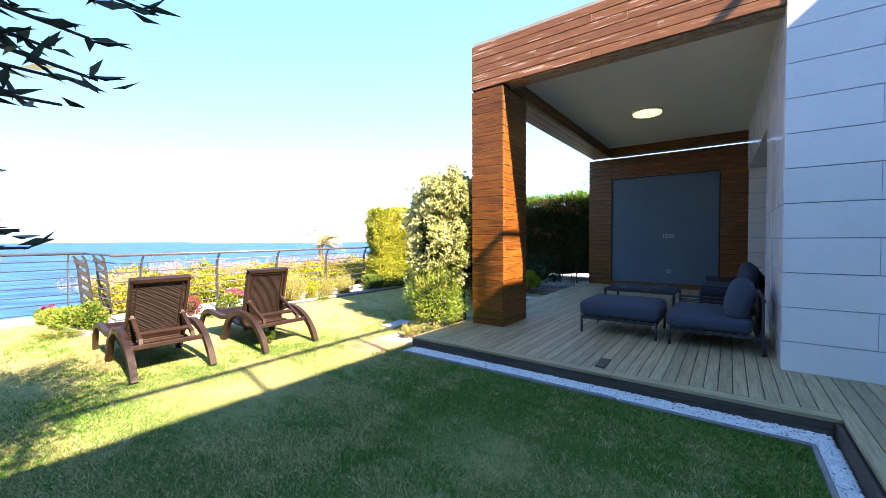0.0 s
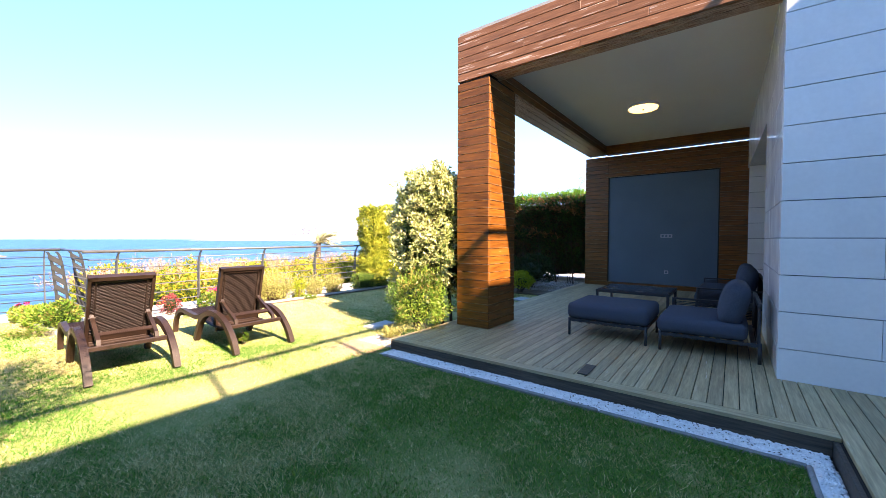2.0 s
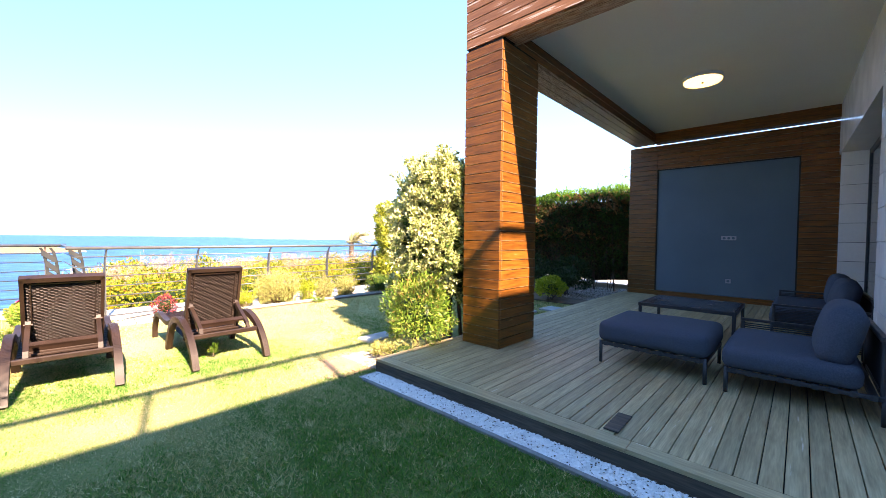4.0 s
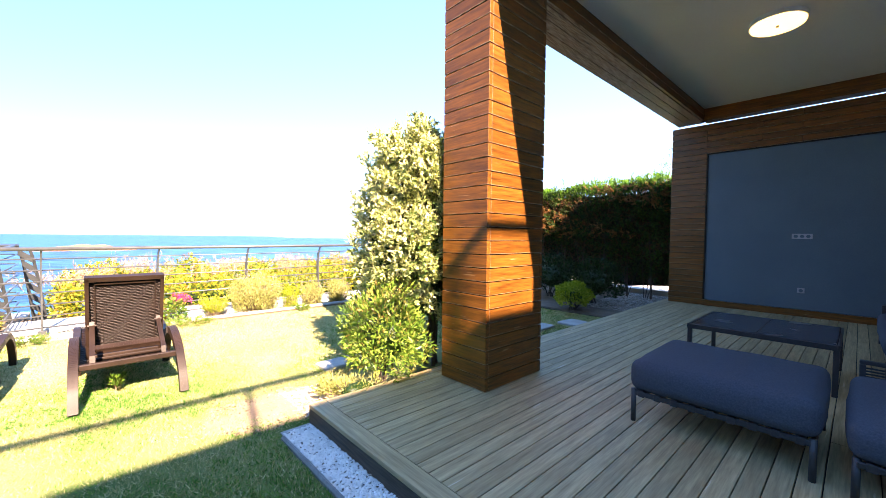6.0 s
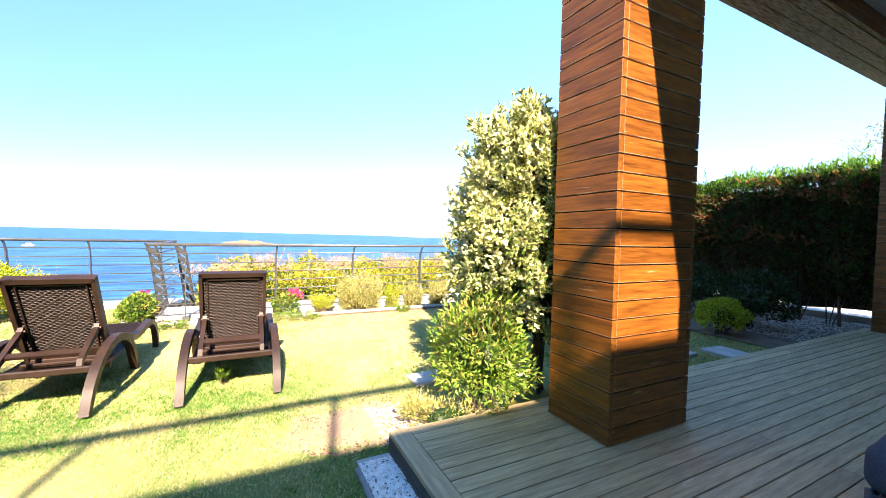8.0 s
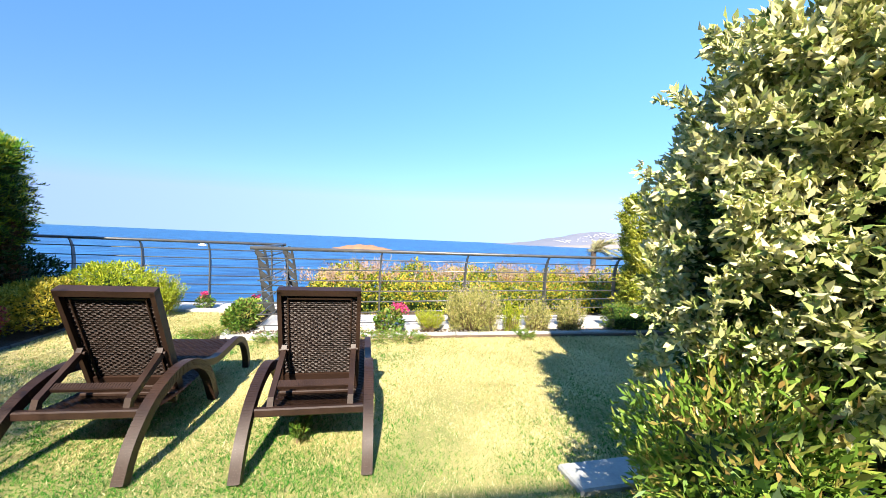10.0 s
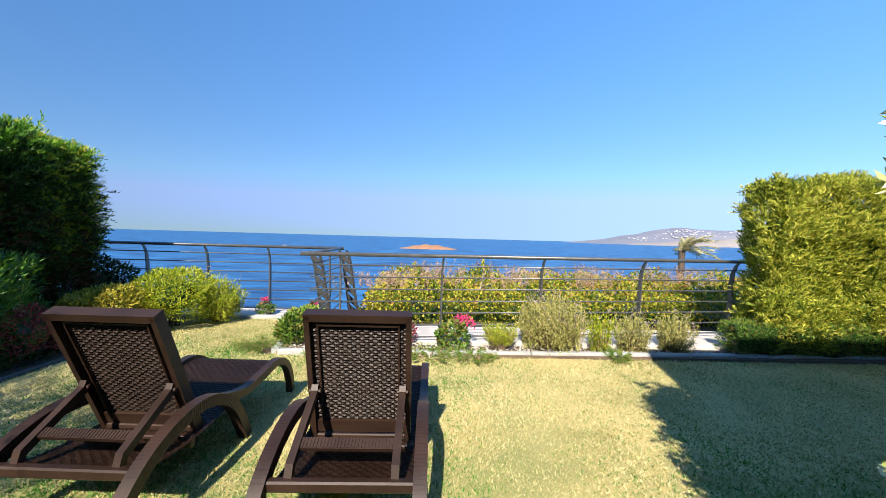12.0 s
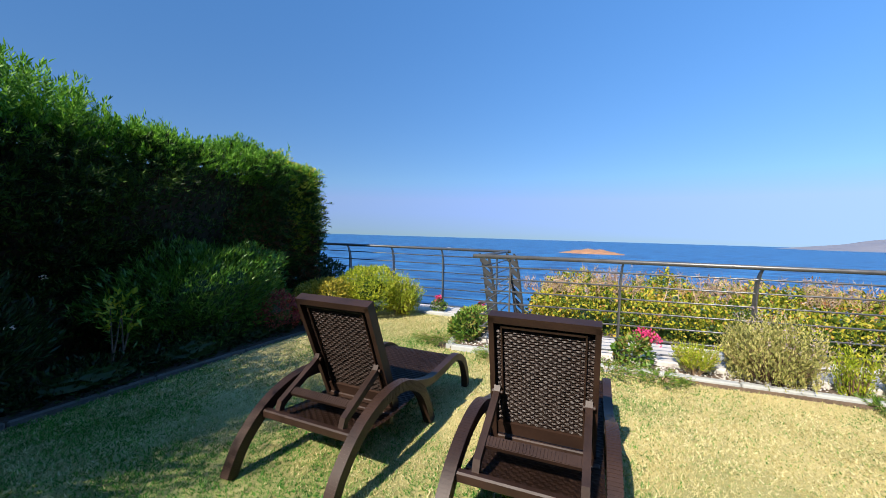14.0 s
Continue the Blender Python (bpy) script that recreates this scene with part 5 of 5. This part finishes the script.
shrub("shrub", "dark green rounded bush behind the deck", (-4.5, 11.45, 0.48), (0.62, 0.4, 0.42), 3200, deep_green, 0.06, 0.03, 4.0)
shrub("shrub", "dark leafy bush beneath the hedge", (-5.6, 11.6, 0.5), (0.6, 0.5, 0.45), 2600, deep_green, 0.06, 0.03, 4.5)

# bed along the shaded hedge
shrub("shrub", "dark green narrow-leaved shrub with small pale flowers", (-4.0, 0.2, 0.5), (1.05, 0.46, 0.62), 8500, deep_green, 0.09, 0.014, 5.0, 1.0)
p = np.array([-4.1, 0.4, 0.85]) + RNG.normal(0, 1, (12, 3)) * [0.6, 0.1, 0.16]
pf = plant("flower", "scattered small pale pink flowers in the dark shrub", "flower")
leaves_part("petals", leaf_mesh("petals", np.repeat(p, 6, 0) + RNG.normal(0, 0.01, (72, 3)), RNG.normal(size=(72, 3)), 0.026, 0.018, white_petal, RNG), pf)["kind"] = "stuff"
shrub("shrub", "dense glossy green narrow-leaved shrub in the hedge bed", (-6.5, 0.12, 0.6), (1.12, 0.42, 0.64), 15000, glossy_green, 0.08, 0.015, 6.0, 0.7, 0.24, jit=0.5)
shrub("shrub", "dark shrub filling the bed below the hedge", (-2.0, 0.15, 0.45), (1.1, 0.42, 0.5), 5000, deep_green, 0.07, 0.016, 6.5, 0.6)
# plants added to fill the bed's black shade up to the kerb
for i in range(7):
    shrub("ground_cover", "creeping plants between shrubs and kerb, coloured dark for the shade there", (-7.1 + i * 0.95, 0.36 + 0.03 * (i % 3), 0.09), (0.62, 0.2, 0.17 + 0.05 * (i % 2)), 1100, deep_green, 0.06, 0.02, 11.0 + i, 0.5, stem=2, category="plant")
shrub("shrub", "thin sprig with yellow-green leaves between the bed shrubs", (-5.45, 0.4, 0.6), (0.14, 0.1, 0.22), 90, lime, 0.075, 0.03, 3.0, 0.4, stem=4, inside=False)
shrub("shrub", "small red-leaved shrub beside the kerb", (-7.3, 0.42, 0.28), (0.36, 0.2, 0.28), 2200, red_leaf, 0.035, 0.016, 7.0)
shrub("shrub", "yellow-leaved low shrub at the end of the hedge", (-8.2, 0.46, 0.33), (0.56, 0.40, 0.32), 7000, yellow_leaf, 0.048, 0.022, 8.0)
shrub("shrub", "lime-green rounded shrub in front of the railing", (-8.86, 0.80, 0.43), (0.56, 0.52, 0.42), 8000, lime, 0.055, 0.017, 9.0)
shrub("shrub", "dark green shrub at the foot of the hedge end", (-8.9, -0.25, 0.5), (0.5, 0.4, 0.5), 3000, deep_green, 0.06, 0.028, 9.5)
shrub("shrub", "small bright green shrub in the bed corner", (-8.15, 2.8, 0.19), (0.26, 0.2, 0.22), 1500, bright_green, 0.05, 0.028, 10.0)
shrub("shrub", "low creeping green plant spilling on the kerb", (-8.75, 2.66, 0.12), (0.5, 0.22, 0.17), 1900, fresh_green, 0.05, 0.026, 10.5)
shrub("shrub", "low mat of fresh green leaves along the kerb", (-9.35, 2.6, 0.1), (0.36, 0.24, 0.14), 1200, fresh_green, 0.05, 0.026, 12.5)
shrub("shrub", "small pinkish-red leaved plant in the gravel bed", (-8.1, 4.15, 0.17), (0.16, 0.17, 0.18), 700, red_leaf, 0.035, 0.018, 13.0)

# flower bed at the railing
def geranium(x, y, s, blooms):
    ge = plant("geranium", "green geranium with bright pink flower heads", "flower", "geraniums")
    p, n_ = ball_shell(500, (x, y, 0.17 * s), (0.19 * s, 0.2 * s, 0.17 * s), RNG, 0.25, 0.2, 1.0)
    leaves_part("foliage", leaf_mesh("foliage", p, n_ + UP * 0.4 + RNG.normal(0, 0.4, p.shape), 0.05 * s, 0.042 * s, bright_green, RNG), ge)
    for i in range(blooms):
        c = np.array([x + RNG.normal(0, 0.1 * s), y + RNG.normal(0, 0.1 * s), 0.36 * s + RNG.uniform(-0.03, 0.04)])
        part("flower_stalk", rodded((x, y, 0.1), c, 0.004, 5), bark, ge)
        q = c + RNG.normal(0, 0.022, (46, 3))
        leaves_part("flower_head", leaf_mesh("flower_head", q, q - c + UP * 0.01, 0.03, 0.026, pink, RNG), ge)["kind"] = "stuff"


def lavender(label, x, y, radius, height, count, mat):
    """Woody dome: brown stems below, short leafy spikes above, a few faded flower tips."""
    lv = plant("lavender", label, "plant")
    a, e = RNG.uniform(0, 6.283, count), np.arcsin(RNG.uniform(0.42, 1.0, count))
    way = np.stack([np.cos(a) * np.cos(e), np.sin(a) * np.cos(e), np.sin(e)], 1)
    top = np.array((x, y, 0.04)) + way * np.array((radius * 1.15, radius * 1.15, height * 0.82)) * RNG.uniform(0.72, 1.0, (count, 1)) * (1 + 0.16 * lump(way, x, 3.0))[:, None]
    foot = np.array((x, y, 0.02)) + way * np.array((0.1, 0.1, 0))
    side = np.cross(top - foot, RNG.normal(size=top.shape))
    side /= np.linalg.norm(side, axis=1, keepdims=True)
    leaves_part("stem", quads("stem", np.stack([foot - side * 0.005, foot + side * 0.005, top + side * 0.0025, top - side * 0.0025], 1).reshape(-1, 3), woody), lv)["kind"] = "stuff"
    ax = way * 0.35 + UP + RNG.normal(0, 0.2, way.shape)
    t = RNG.uniform(-1.3, 1.0, (count, 28, 1))
    q = (top[:, None] + ax[:, None] * t * 0.13).reshape(-1, 3) + RNG.normal(0, 0.012, (count * 28, 3))
    leaves_part("foliage", leaf_mesh("foliage", q, np.repeat(ax, 28, 0) + RNG.normal(0, 0.55, q.shape), 0.04, 0.011, mat, RNG), lv)
    m_ = RNG.random(count) < 0.16
    q = np.repeat(top[m_] + ax[m_] * 0.17, 8, 0) + RNG.normal(0, 0.009, (m_.sum() * 8, 3)) * [1, 1, 2.5]
    leaves_part("flower", leaf_mesh("flower", q, RNG.normal(size=q.shape) + UP, 0.02, 0.01, faded, RNG), lv, "faded grey-mauve flower spikes")["kind"] = "stuff"
    return lv


woody = leafy("woody_stems", [(0.10, 0.06, 0.04), (0.20, 0.12, 0.08), (0.30, 0.20, 0.14)], 0.9, 0.1, 2.0)
faded = leafy("faded_flowers", [(0.30, 0.22, 0.30), (0.42, 0.34, 0.36), (0.50, 0.42, 0.36)], 0.9, 0.2, 2.0)
geranium(-8.0, 4.78, 1.0, 5)
geranium(-9.75, 1.75, 0.7, 2)
geranium(-9.85, 2.5, 0.6, 2)
lavender("upright olive-green lavender clump in front of the railing", -9.22, 1.27, 0.33, 0.66, 320, lime)
lavender("large greyish lavender bush with dry brown stalks", -8.1, 6.02, 0.42, 0.56, 440, grey_green)
tuft("lavender", "small green lavender plant with thin stalks", (-8.0, 5.35), 0.2, 0.34, 110, lime, 0.008)
lavender("greyish lavender plant with dry stalks", -8.05, 7.05, 0.21, 0.36, 110, grey_green)
lavender("small yellow-green lavender plant with dry stalks", -8.0, 6.62, 0.15, 0.36, 60, lime)
lavender("dark dry lavender plant in the shade", -8.05, 7.6, 0.2, 0.35, 120, grey_green)
for x, y, r in ((-7.68, 4.5, 0.3), (-7.66, 5.0, 0.25), (-7.64, 3.3, 0.2), (-7.72, 6.7, 0.18), (-8.0, 2.5, 0.32)):
    tuft("weed_tuft", "small tuft of longer green grass", (x, y), r, 0.075, int(230 * r), bright_green, 0.007, spread=1.0)
tuft("weed_tuft", "upright weed with narrow leaves beneath the lounger", (-5.12, 4.02), 0.08, 0.17, 9, bright_green, 0.012, spread=1.2)
tuft("weed_tuft", "dry straw-coloured plant at the deck corner", (-3.82, 5.38), 0.16, 0.15, 60, grey_green, 0.008, spread=1.0)

# olive tree whose outer twigs hang beside the path
ol = plant("olive_tree", "olive tree with narrow grey-green leaves", "tree")
bm = bmesh.new()
pts = [Vector((-1.95, 0.3, 0)), Vector((-1.9, 0.35, 0.6)), Vector((-2.0, 0.42, 1.1)), Vector((-1.95, 0.5, 1.6))]
for i, (a, b_) in enumerate(zip(pts, pts[1:])):
    rod(bm, a, b_, 0.10 - 0.018 * i, 10, 0.082 - 0.018 * i)
part("trunk", bm, bark, ol)
ps, ds = [], []
twigs = [Vector((-1.37, 1.57, 1.735)), Vector((-1.38, 1.50, 1.78)), Vector((-1.28, 1.65, 1.885)), Vector((-1.33, 1.55, 1.90)), Vector((-1.44, 1.465, 1.365)), Vector((-1.34, 1.55, 1.81)), Vector((-1.39, 1.515, 1.67)), Vector((-1.42, 1.45, 1.40)), Vector((-1.37, 1.49, 1.72)), Vector((-1.31, 1.57, 1.93))]
rnd = random.Random(5)
ends = [Vector((-2.1 + rnd.uniform(-1.3, 1.0), 0.55 + rnd.uniform(-0.9, 0.85), 2.2 + rnd.uniform(-0.4, 1.3))) for _ in range(76)] + [Vector((-2.0 + rnd.uniform(-0.9, 0.7), 1.3 + rnd.uniform(-0.3, 0.6), 2.85 + rnd.uniform(0.0, 0.7))) for _ in range(46)] + twigs
wide = [Vector((rnd.uniform(-3.8, -1.2), rnd.uniform(-0.4, 1.2), rnd.uniform(2.5, 3.5))) for _ in range(120)]
bm = bmesh.new()
for i, e in enumerate(ends + wide):
    s0 = pts[-1] + Vector((rnd.uniform(-0.1, 0.1), rnd.uniform(-0.1, 0.1), rnd.uniform(-0.4, 0.1)))
    m_ = (s0 + e) / 2 + Vector((0, 0, 0.18)) if e not in twigs else e + Vector((-0.08, -0.5, rnd.uniform(-0.05, 0.1)))
    if e in wide:
        m_ = e.lerp(s0, 0.25)
    rod(bm, s0, m_, 0.022, 6, 0.012), rod(bm, m_, e, 0.010, 5, 0.003)
    for j in range(130 if e not in twigs else 44):
        t = rnd.uniform(-0.3, 1.0)
        q = m_.lerp(e, t)
        ps.append(q + Vector((rnd.gauss(0, 0.11), rnd.gauss(0, 0.11), rnd.gauss(0, 0.11))) * (1.0 if e not in twigs else 0.08))
        ds.append((e - m_).normalized() * 0.8 + Vector((rnd.gauss(0, 0.7), rnd.gauss(0, 0.7), rnd.gauss(0.1, 0.5))))
part("limb", bm, bark, ol)
leaves_part("crown", leaf_mesh("crown", np.array(ps), np.array(ds), 0.072, 0.017, olive_leaf, RNG), ol)

# tree past the back hedge
ft = plant("tree", "pale-leaved tree rising behind the dark back hedge", "tree")
foot = Vector((-4.3, 18.3, 0.0))
part("trunk", rodded(foot, foot + Vector((0.1, 0.0, 2.6)), 0.13, 9, 0.08), bark, ft)
ps, ds = [], []
for i in range(46):
    tip = foot + Vector((rnd.gauss(0, 0.62), rnd.gauss(0, 0.6), 3.6 + rnd.uniform(-0.75, 0.9)))
    part("limb", rodded(foot + Vector((0.1, 0.0, rnd.uniform(2.0, 2.6))), tip, 0.03, 5, 0.006), bark, ft)
    for j in range(120):
        ps.append(tip + Vector((rnd.gauss(0, 0.17), rnd.gauss(0, 0.17), rnd.gauss(0, 0.14))))
        ds.append(Vector((rnd.gauss(0, 1), rnd.gauss(0, 1), rnd.gauss(0.5, 0.8))))
leaves_part("crown", leaf_mesh("crown", np.array(ps), np.array(ds), 0.07, 0.024, leafy("pale_tree_leaves", [(0.10, 0.13, 0.06), (0.24, 0.27, 0.14), (0.40, 0.40, 0.26)], 0.5, 0.35, 2.0), RNG), ft)

# palm down the slope
palm_leaf = leafy("palm_fronds", [(0.26, 0.27, 0.11), (0.44, 0.42, 0.21), (0.60, 0.52, 0.33)], 0.5, 0.3, 2.0)
pa = plant("palm_tree", "wind-blown palm with yellow-green fronds on the slope", "palm")
P0 = Vector((-24.0, 18.3, 0))
part("trunk", rodded(P0 + Vector((0, 0, -12)), P0 + Vector((0, 0, 1.0)), 0.22, 10, 0.16), bark, pa)
for i in range(30):
    a = i * 2.399
    el = rnd.uniform(0.0, 1.2)
    ln = rnd.uniform(1.2, 1.8)
    ps, ds = [], []
    d0 = Vector((math.cos(a) * math.cos(el) * 0.7, math.sin(a) * math.cos(el) * 0.6 + 0.62, math.sin(el) + 0.1))
    for j in range(34):
        t = j / 33
        q = P0 + Vector((0, 0, 1.0)) + d0 * ln * t - Vector((0, 0, 0.75 * t * t))
        for s in (-1, 1):
            ps.append(q)
            ds.append(d0 * 0.7 + d0.cross(Vector((0, 0, 1))) * s * 0.8 + Vector((0, 0, -0.25)))
    leaves_part("frond", leaf_mesh("frond", np.array(ps), np.array(ds), 0.42, 0.03, palm_leaf, RNG), pa)

# far off: island, hills with white houses, a boat
def ridge(name, pts, depth, z0, mat, label, scale):
    """Low land with an uneven crest along the points (y, height) at distance x."""
    bm = bmesh.new()
    rows = []
    for i, (x, y, h) in enumerate(pts):
        line = []
        for j in range(7):
            t = j / 6
            hh = h * math.sin(math.pi * min(1, t * 1.0)) ** 0.7 * (1 + (0.25 if depth > 100 else 0.06) * noise.noise(Vector((y * scale, t * 3, 1))))
            line.append(bm.verts.new((x + depth * 0.5 - depth * t, y, z0 + hh)))
        rows.append(line)
    for a, b_ in zip(rows, rows[1:]):
        for j in range(6):
            bm.faces.new((a[j], a[j + 1], b_[j + 1], b_[j]))
    return setting(name, bm, mat, label)


ridge("backdrop_island", [(-600, -48 + i * 4, 7.6 * math.sin(math.pi * (i + 0.3) / 25) ** 1.5 * (0.9 + 0.1 * math.sin(i * 1.3))) for i in range(25)], 70, -18.5, rock_red, "low reddish rocky island in the sea", 0.06)
def crest(y):
    u = min(1.0, max(0.0, (y - 1120) / 800))
    return 136 * u ** 1.15 * (1 + 0.03 * math.sin(y * 0.011) + 0.02 * math.sin(y * 0.029))


ridge("backdrop_hills", [(-3000, 1120 + i * 30, crest(1120 + i * 30)) for i in range(90)], 900, -19, far_land, "hills across the bay, blue-grey haze painted into their colour", 0.004)
ridge("backdrop_slope", [(-2600, 1330 + i * 30, 62 * min(1.0, i / 30) ** 0.8 * (1 + 0.12 * math.sin(i * 0.6))) for i in range(70)], 320, -19, surface("far_dry_slope", (0.30, 0.26, 0.23), (0.20, 0.20, 0.20), 0.95, 0.012, bump=0), "low dry brown slope above the far shore", 0.006)
bm = bmesh.new()
for i in range(240):
    y = RNG.normal(2150, 420)
    y = min(3300, max(1500, y))
    t = RNG.uniform(0.14, 0.36)
    h = crest(y) * 0.97 * math.sin(math.pi * t) ** 0.7
    w = RNG.uniform(5, 15)
    x = -3000 + 450 - 900 * t
    box(bm, x - 8, x + 8, y - w / 2, y + w / 2, -20 + h, -20 + h + RNG.uniform(3, 5))
tagged(new("far_houses", mesh_of("far_houses", bm, far_white)), "cluster of small white houses on the far hills", "houses", kind="stuff")
boat = thing("boat", "small white motor boat far out on the sea", "boat", pose(-500, -183, -18.1, 0, 0, 70))
part("hull", boxed(-5, 5, -1.5, 1.5, 0, 1.6, 0.5), far_white, boat)
part("cabin", boxed(-2, 2.5, -1.1, 1.1, 1.6, 3.2, 0.3), far_white, boat)

# upper terrace rail of the wing
wr = thing("roof_railing", "thin metal railing on the parapet of the house wing", "railing")
ztop = 6.56
part("handrail", rodded((3.05, -8.0, ztop), (3.05, FRONT_Y, ztop), 0.045, 8), rail_metal, wr)
for i in range(9):
    y = 3.25 - i * 1.55 + 1.55
    part("post", rodded((3.05, y, wing_top), (3.05, y, ztop), 0.03, 8), rail_metal, wr)

# ---- pieces of walls, beams and deck ----
blocks(house_core, "x", FRONT_Y + 0.03, WALL_X, 3.0, BASE, 5.0, -1)
blocks(house_core, "y", WALL_X + 0.03, FRONT_Y + 0.062, 8.3, BASE, 3.9, -1)
rec = bpy.data.objects["wall_recess_end"]
blocks(rec, "x", 12.08, WALL_X - 0.08, 0.56, BASE, 2.9, -1)

boards(deck, "deck_board", deck_wood, "y", DECK_Y0 + 0.127, DECK_END, DECK_X0, 0.392, 0.1, DECK_Z - 0.028, DECK_Z, cuts=(8.3, 9.9, 7.2, 10.8))
boards(deck, "deck_board", deck_wood_x, "x", DECK_X0, 0.392, DECK_Y0, DECK_Y0 + 0.127, 0.127, DECK_Z - 0.028, DECK_Z, cuts=(-1.1,))
boards(deck_side, "deck_board", deck_wood, "y", -6.0, FRONT_Y, 0.392, 2.992, 0.1, DECK_Z - 0.028, DECK_Z, cuts=(2.2, 3.6, 1.0))


def clad_face(parent, axis, fixed, a0, a1, z0, z1, cuts=(), t=0.02, look_=""):
    """Horizontal cladding boards on an upright face along x or y."""
    cache = {}
    n_ = max(1, round((z1 - z0) / PITCH))
    hh = (z1 - z0) / n_
    for i in range(n_):
        ends = [a0] + [c for c in cuts[i % len(cuts)] if a0 < c < a1] + [a1] if cuts else [a0, a1]
        for a, e in zip(ends, ends[1:]):
            key = round(e - a, 4)
            if key not in cache:
                w = key - 0.0008
                bm = boxed(0.001, w, -t, t, 0.0035, hh - 0.0035, 0.003) if axis == "x" else boxed(-t, t, 0.001, w, 0.0035, hh - 0.0035, 0.003)
                cache[key] = mesh_of("board", bm, clad[look_ or axis])
            ob = new("board", cache[key])
            ob.parent = parent
            j = random.uniform(-0.0012, 0.0012)
            ob.matrix_world = pose(a, fixed + j, z0 + hh * i) if axis == "x" else pose(fixed + j, a, z0 + hh * i)


T = 0.02
PB, PT = DECK_Z + 0.002, BEAM_Z - 0.03
clad_face(pillar, "x", PY0 + T, PX0, PX1, PB, PT)
clad_face(pillar, "x", PY1 - T, PX0, PX1, PB, PT)
clad_face(pillar, "y", PX1 - T, PY0 + 2 * T, PY1 - 2 * T, PB, PT)
clad_face(pillar, "y", PX0 + T, PY0 + 2 * T, PY1 - 2 * T, PB, PT)
clad_face(beam_front, "x", PY0 + T, PX0, WALL_X - 0.002, BEAM_Z, BEAM_TOP, ((-1.6,), (-0.9,), (-2.3,), (-1.2,)), look_="front")
clad_face(beam_front, "x", BF - T, SX1, WALL_X - 0.002, BEAM_Z, CEIL_Z, ((-1.4,), (-0.6,)))
clad_face(beam_left, "y", PX0 + T, PY0 + 2 * T, BACK_Y + 0.1, BEAM_Z, BEAM_TOP, ((8.2, 10.7), (9.0, 11.3), (7.6, 10.0)))
clad_face(beam_left, "y", SX1 - T, BF, BACK_Y - 0.12, BEAM_Z, CEIL_Z, ((8.6, 10.9), (9.4,)))
boards(beam_front, "soffit_board", clad["x"], "x", PX1 + 0.002, WALL_X - 0.002, PY0 + 2 * T, BF - 2 * T, 0.11, BEAM_Z - 0.004, BEAM_Z + 0.018, cuts=(-1.2, -0.4))
boards(beam_left, "soffit_board", clad["y"], "y", PY1 + 0.002, BACK_Y + 0.05, PX0 + 2 * T, SX1 - 2 * T, 0.11, BEAM_Z - 0.004, BEAM_Z + 0.018, cuts=(9.1, 10.2))
clad_face(wall_back, "x", BACK_Y + 0.03, -3.38, -2.8, DECK_Z, 3.505)
clad_face(wall_back, "x", BACK_Y + 0.03, -0.42, WALL_X - 0.002, DECK_Z, 3.505)
clad_face(wall_back, "x", BACK_Y + 0.03, -2.8, -0.42, 2.96, 3.505, ((-1.5,), (-2.0,)))
clad_face(wall_back, "y", -3.38 + T, BACK_Y + 0.052, BACK_Y + 0.35, DECK_Z, 3.505)
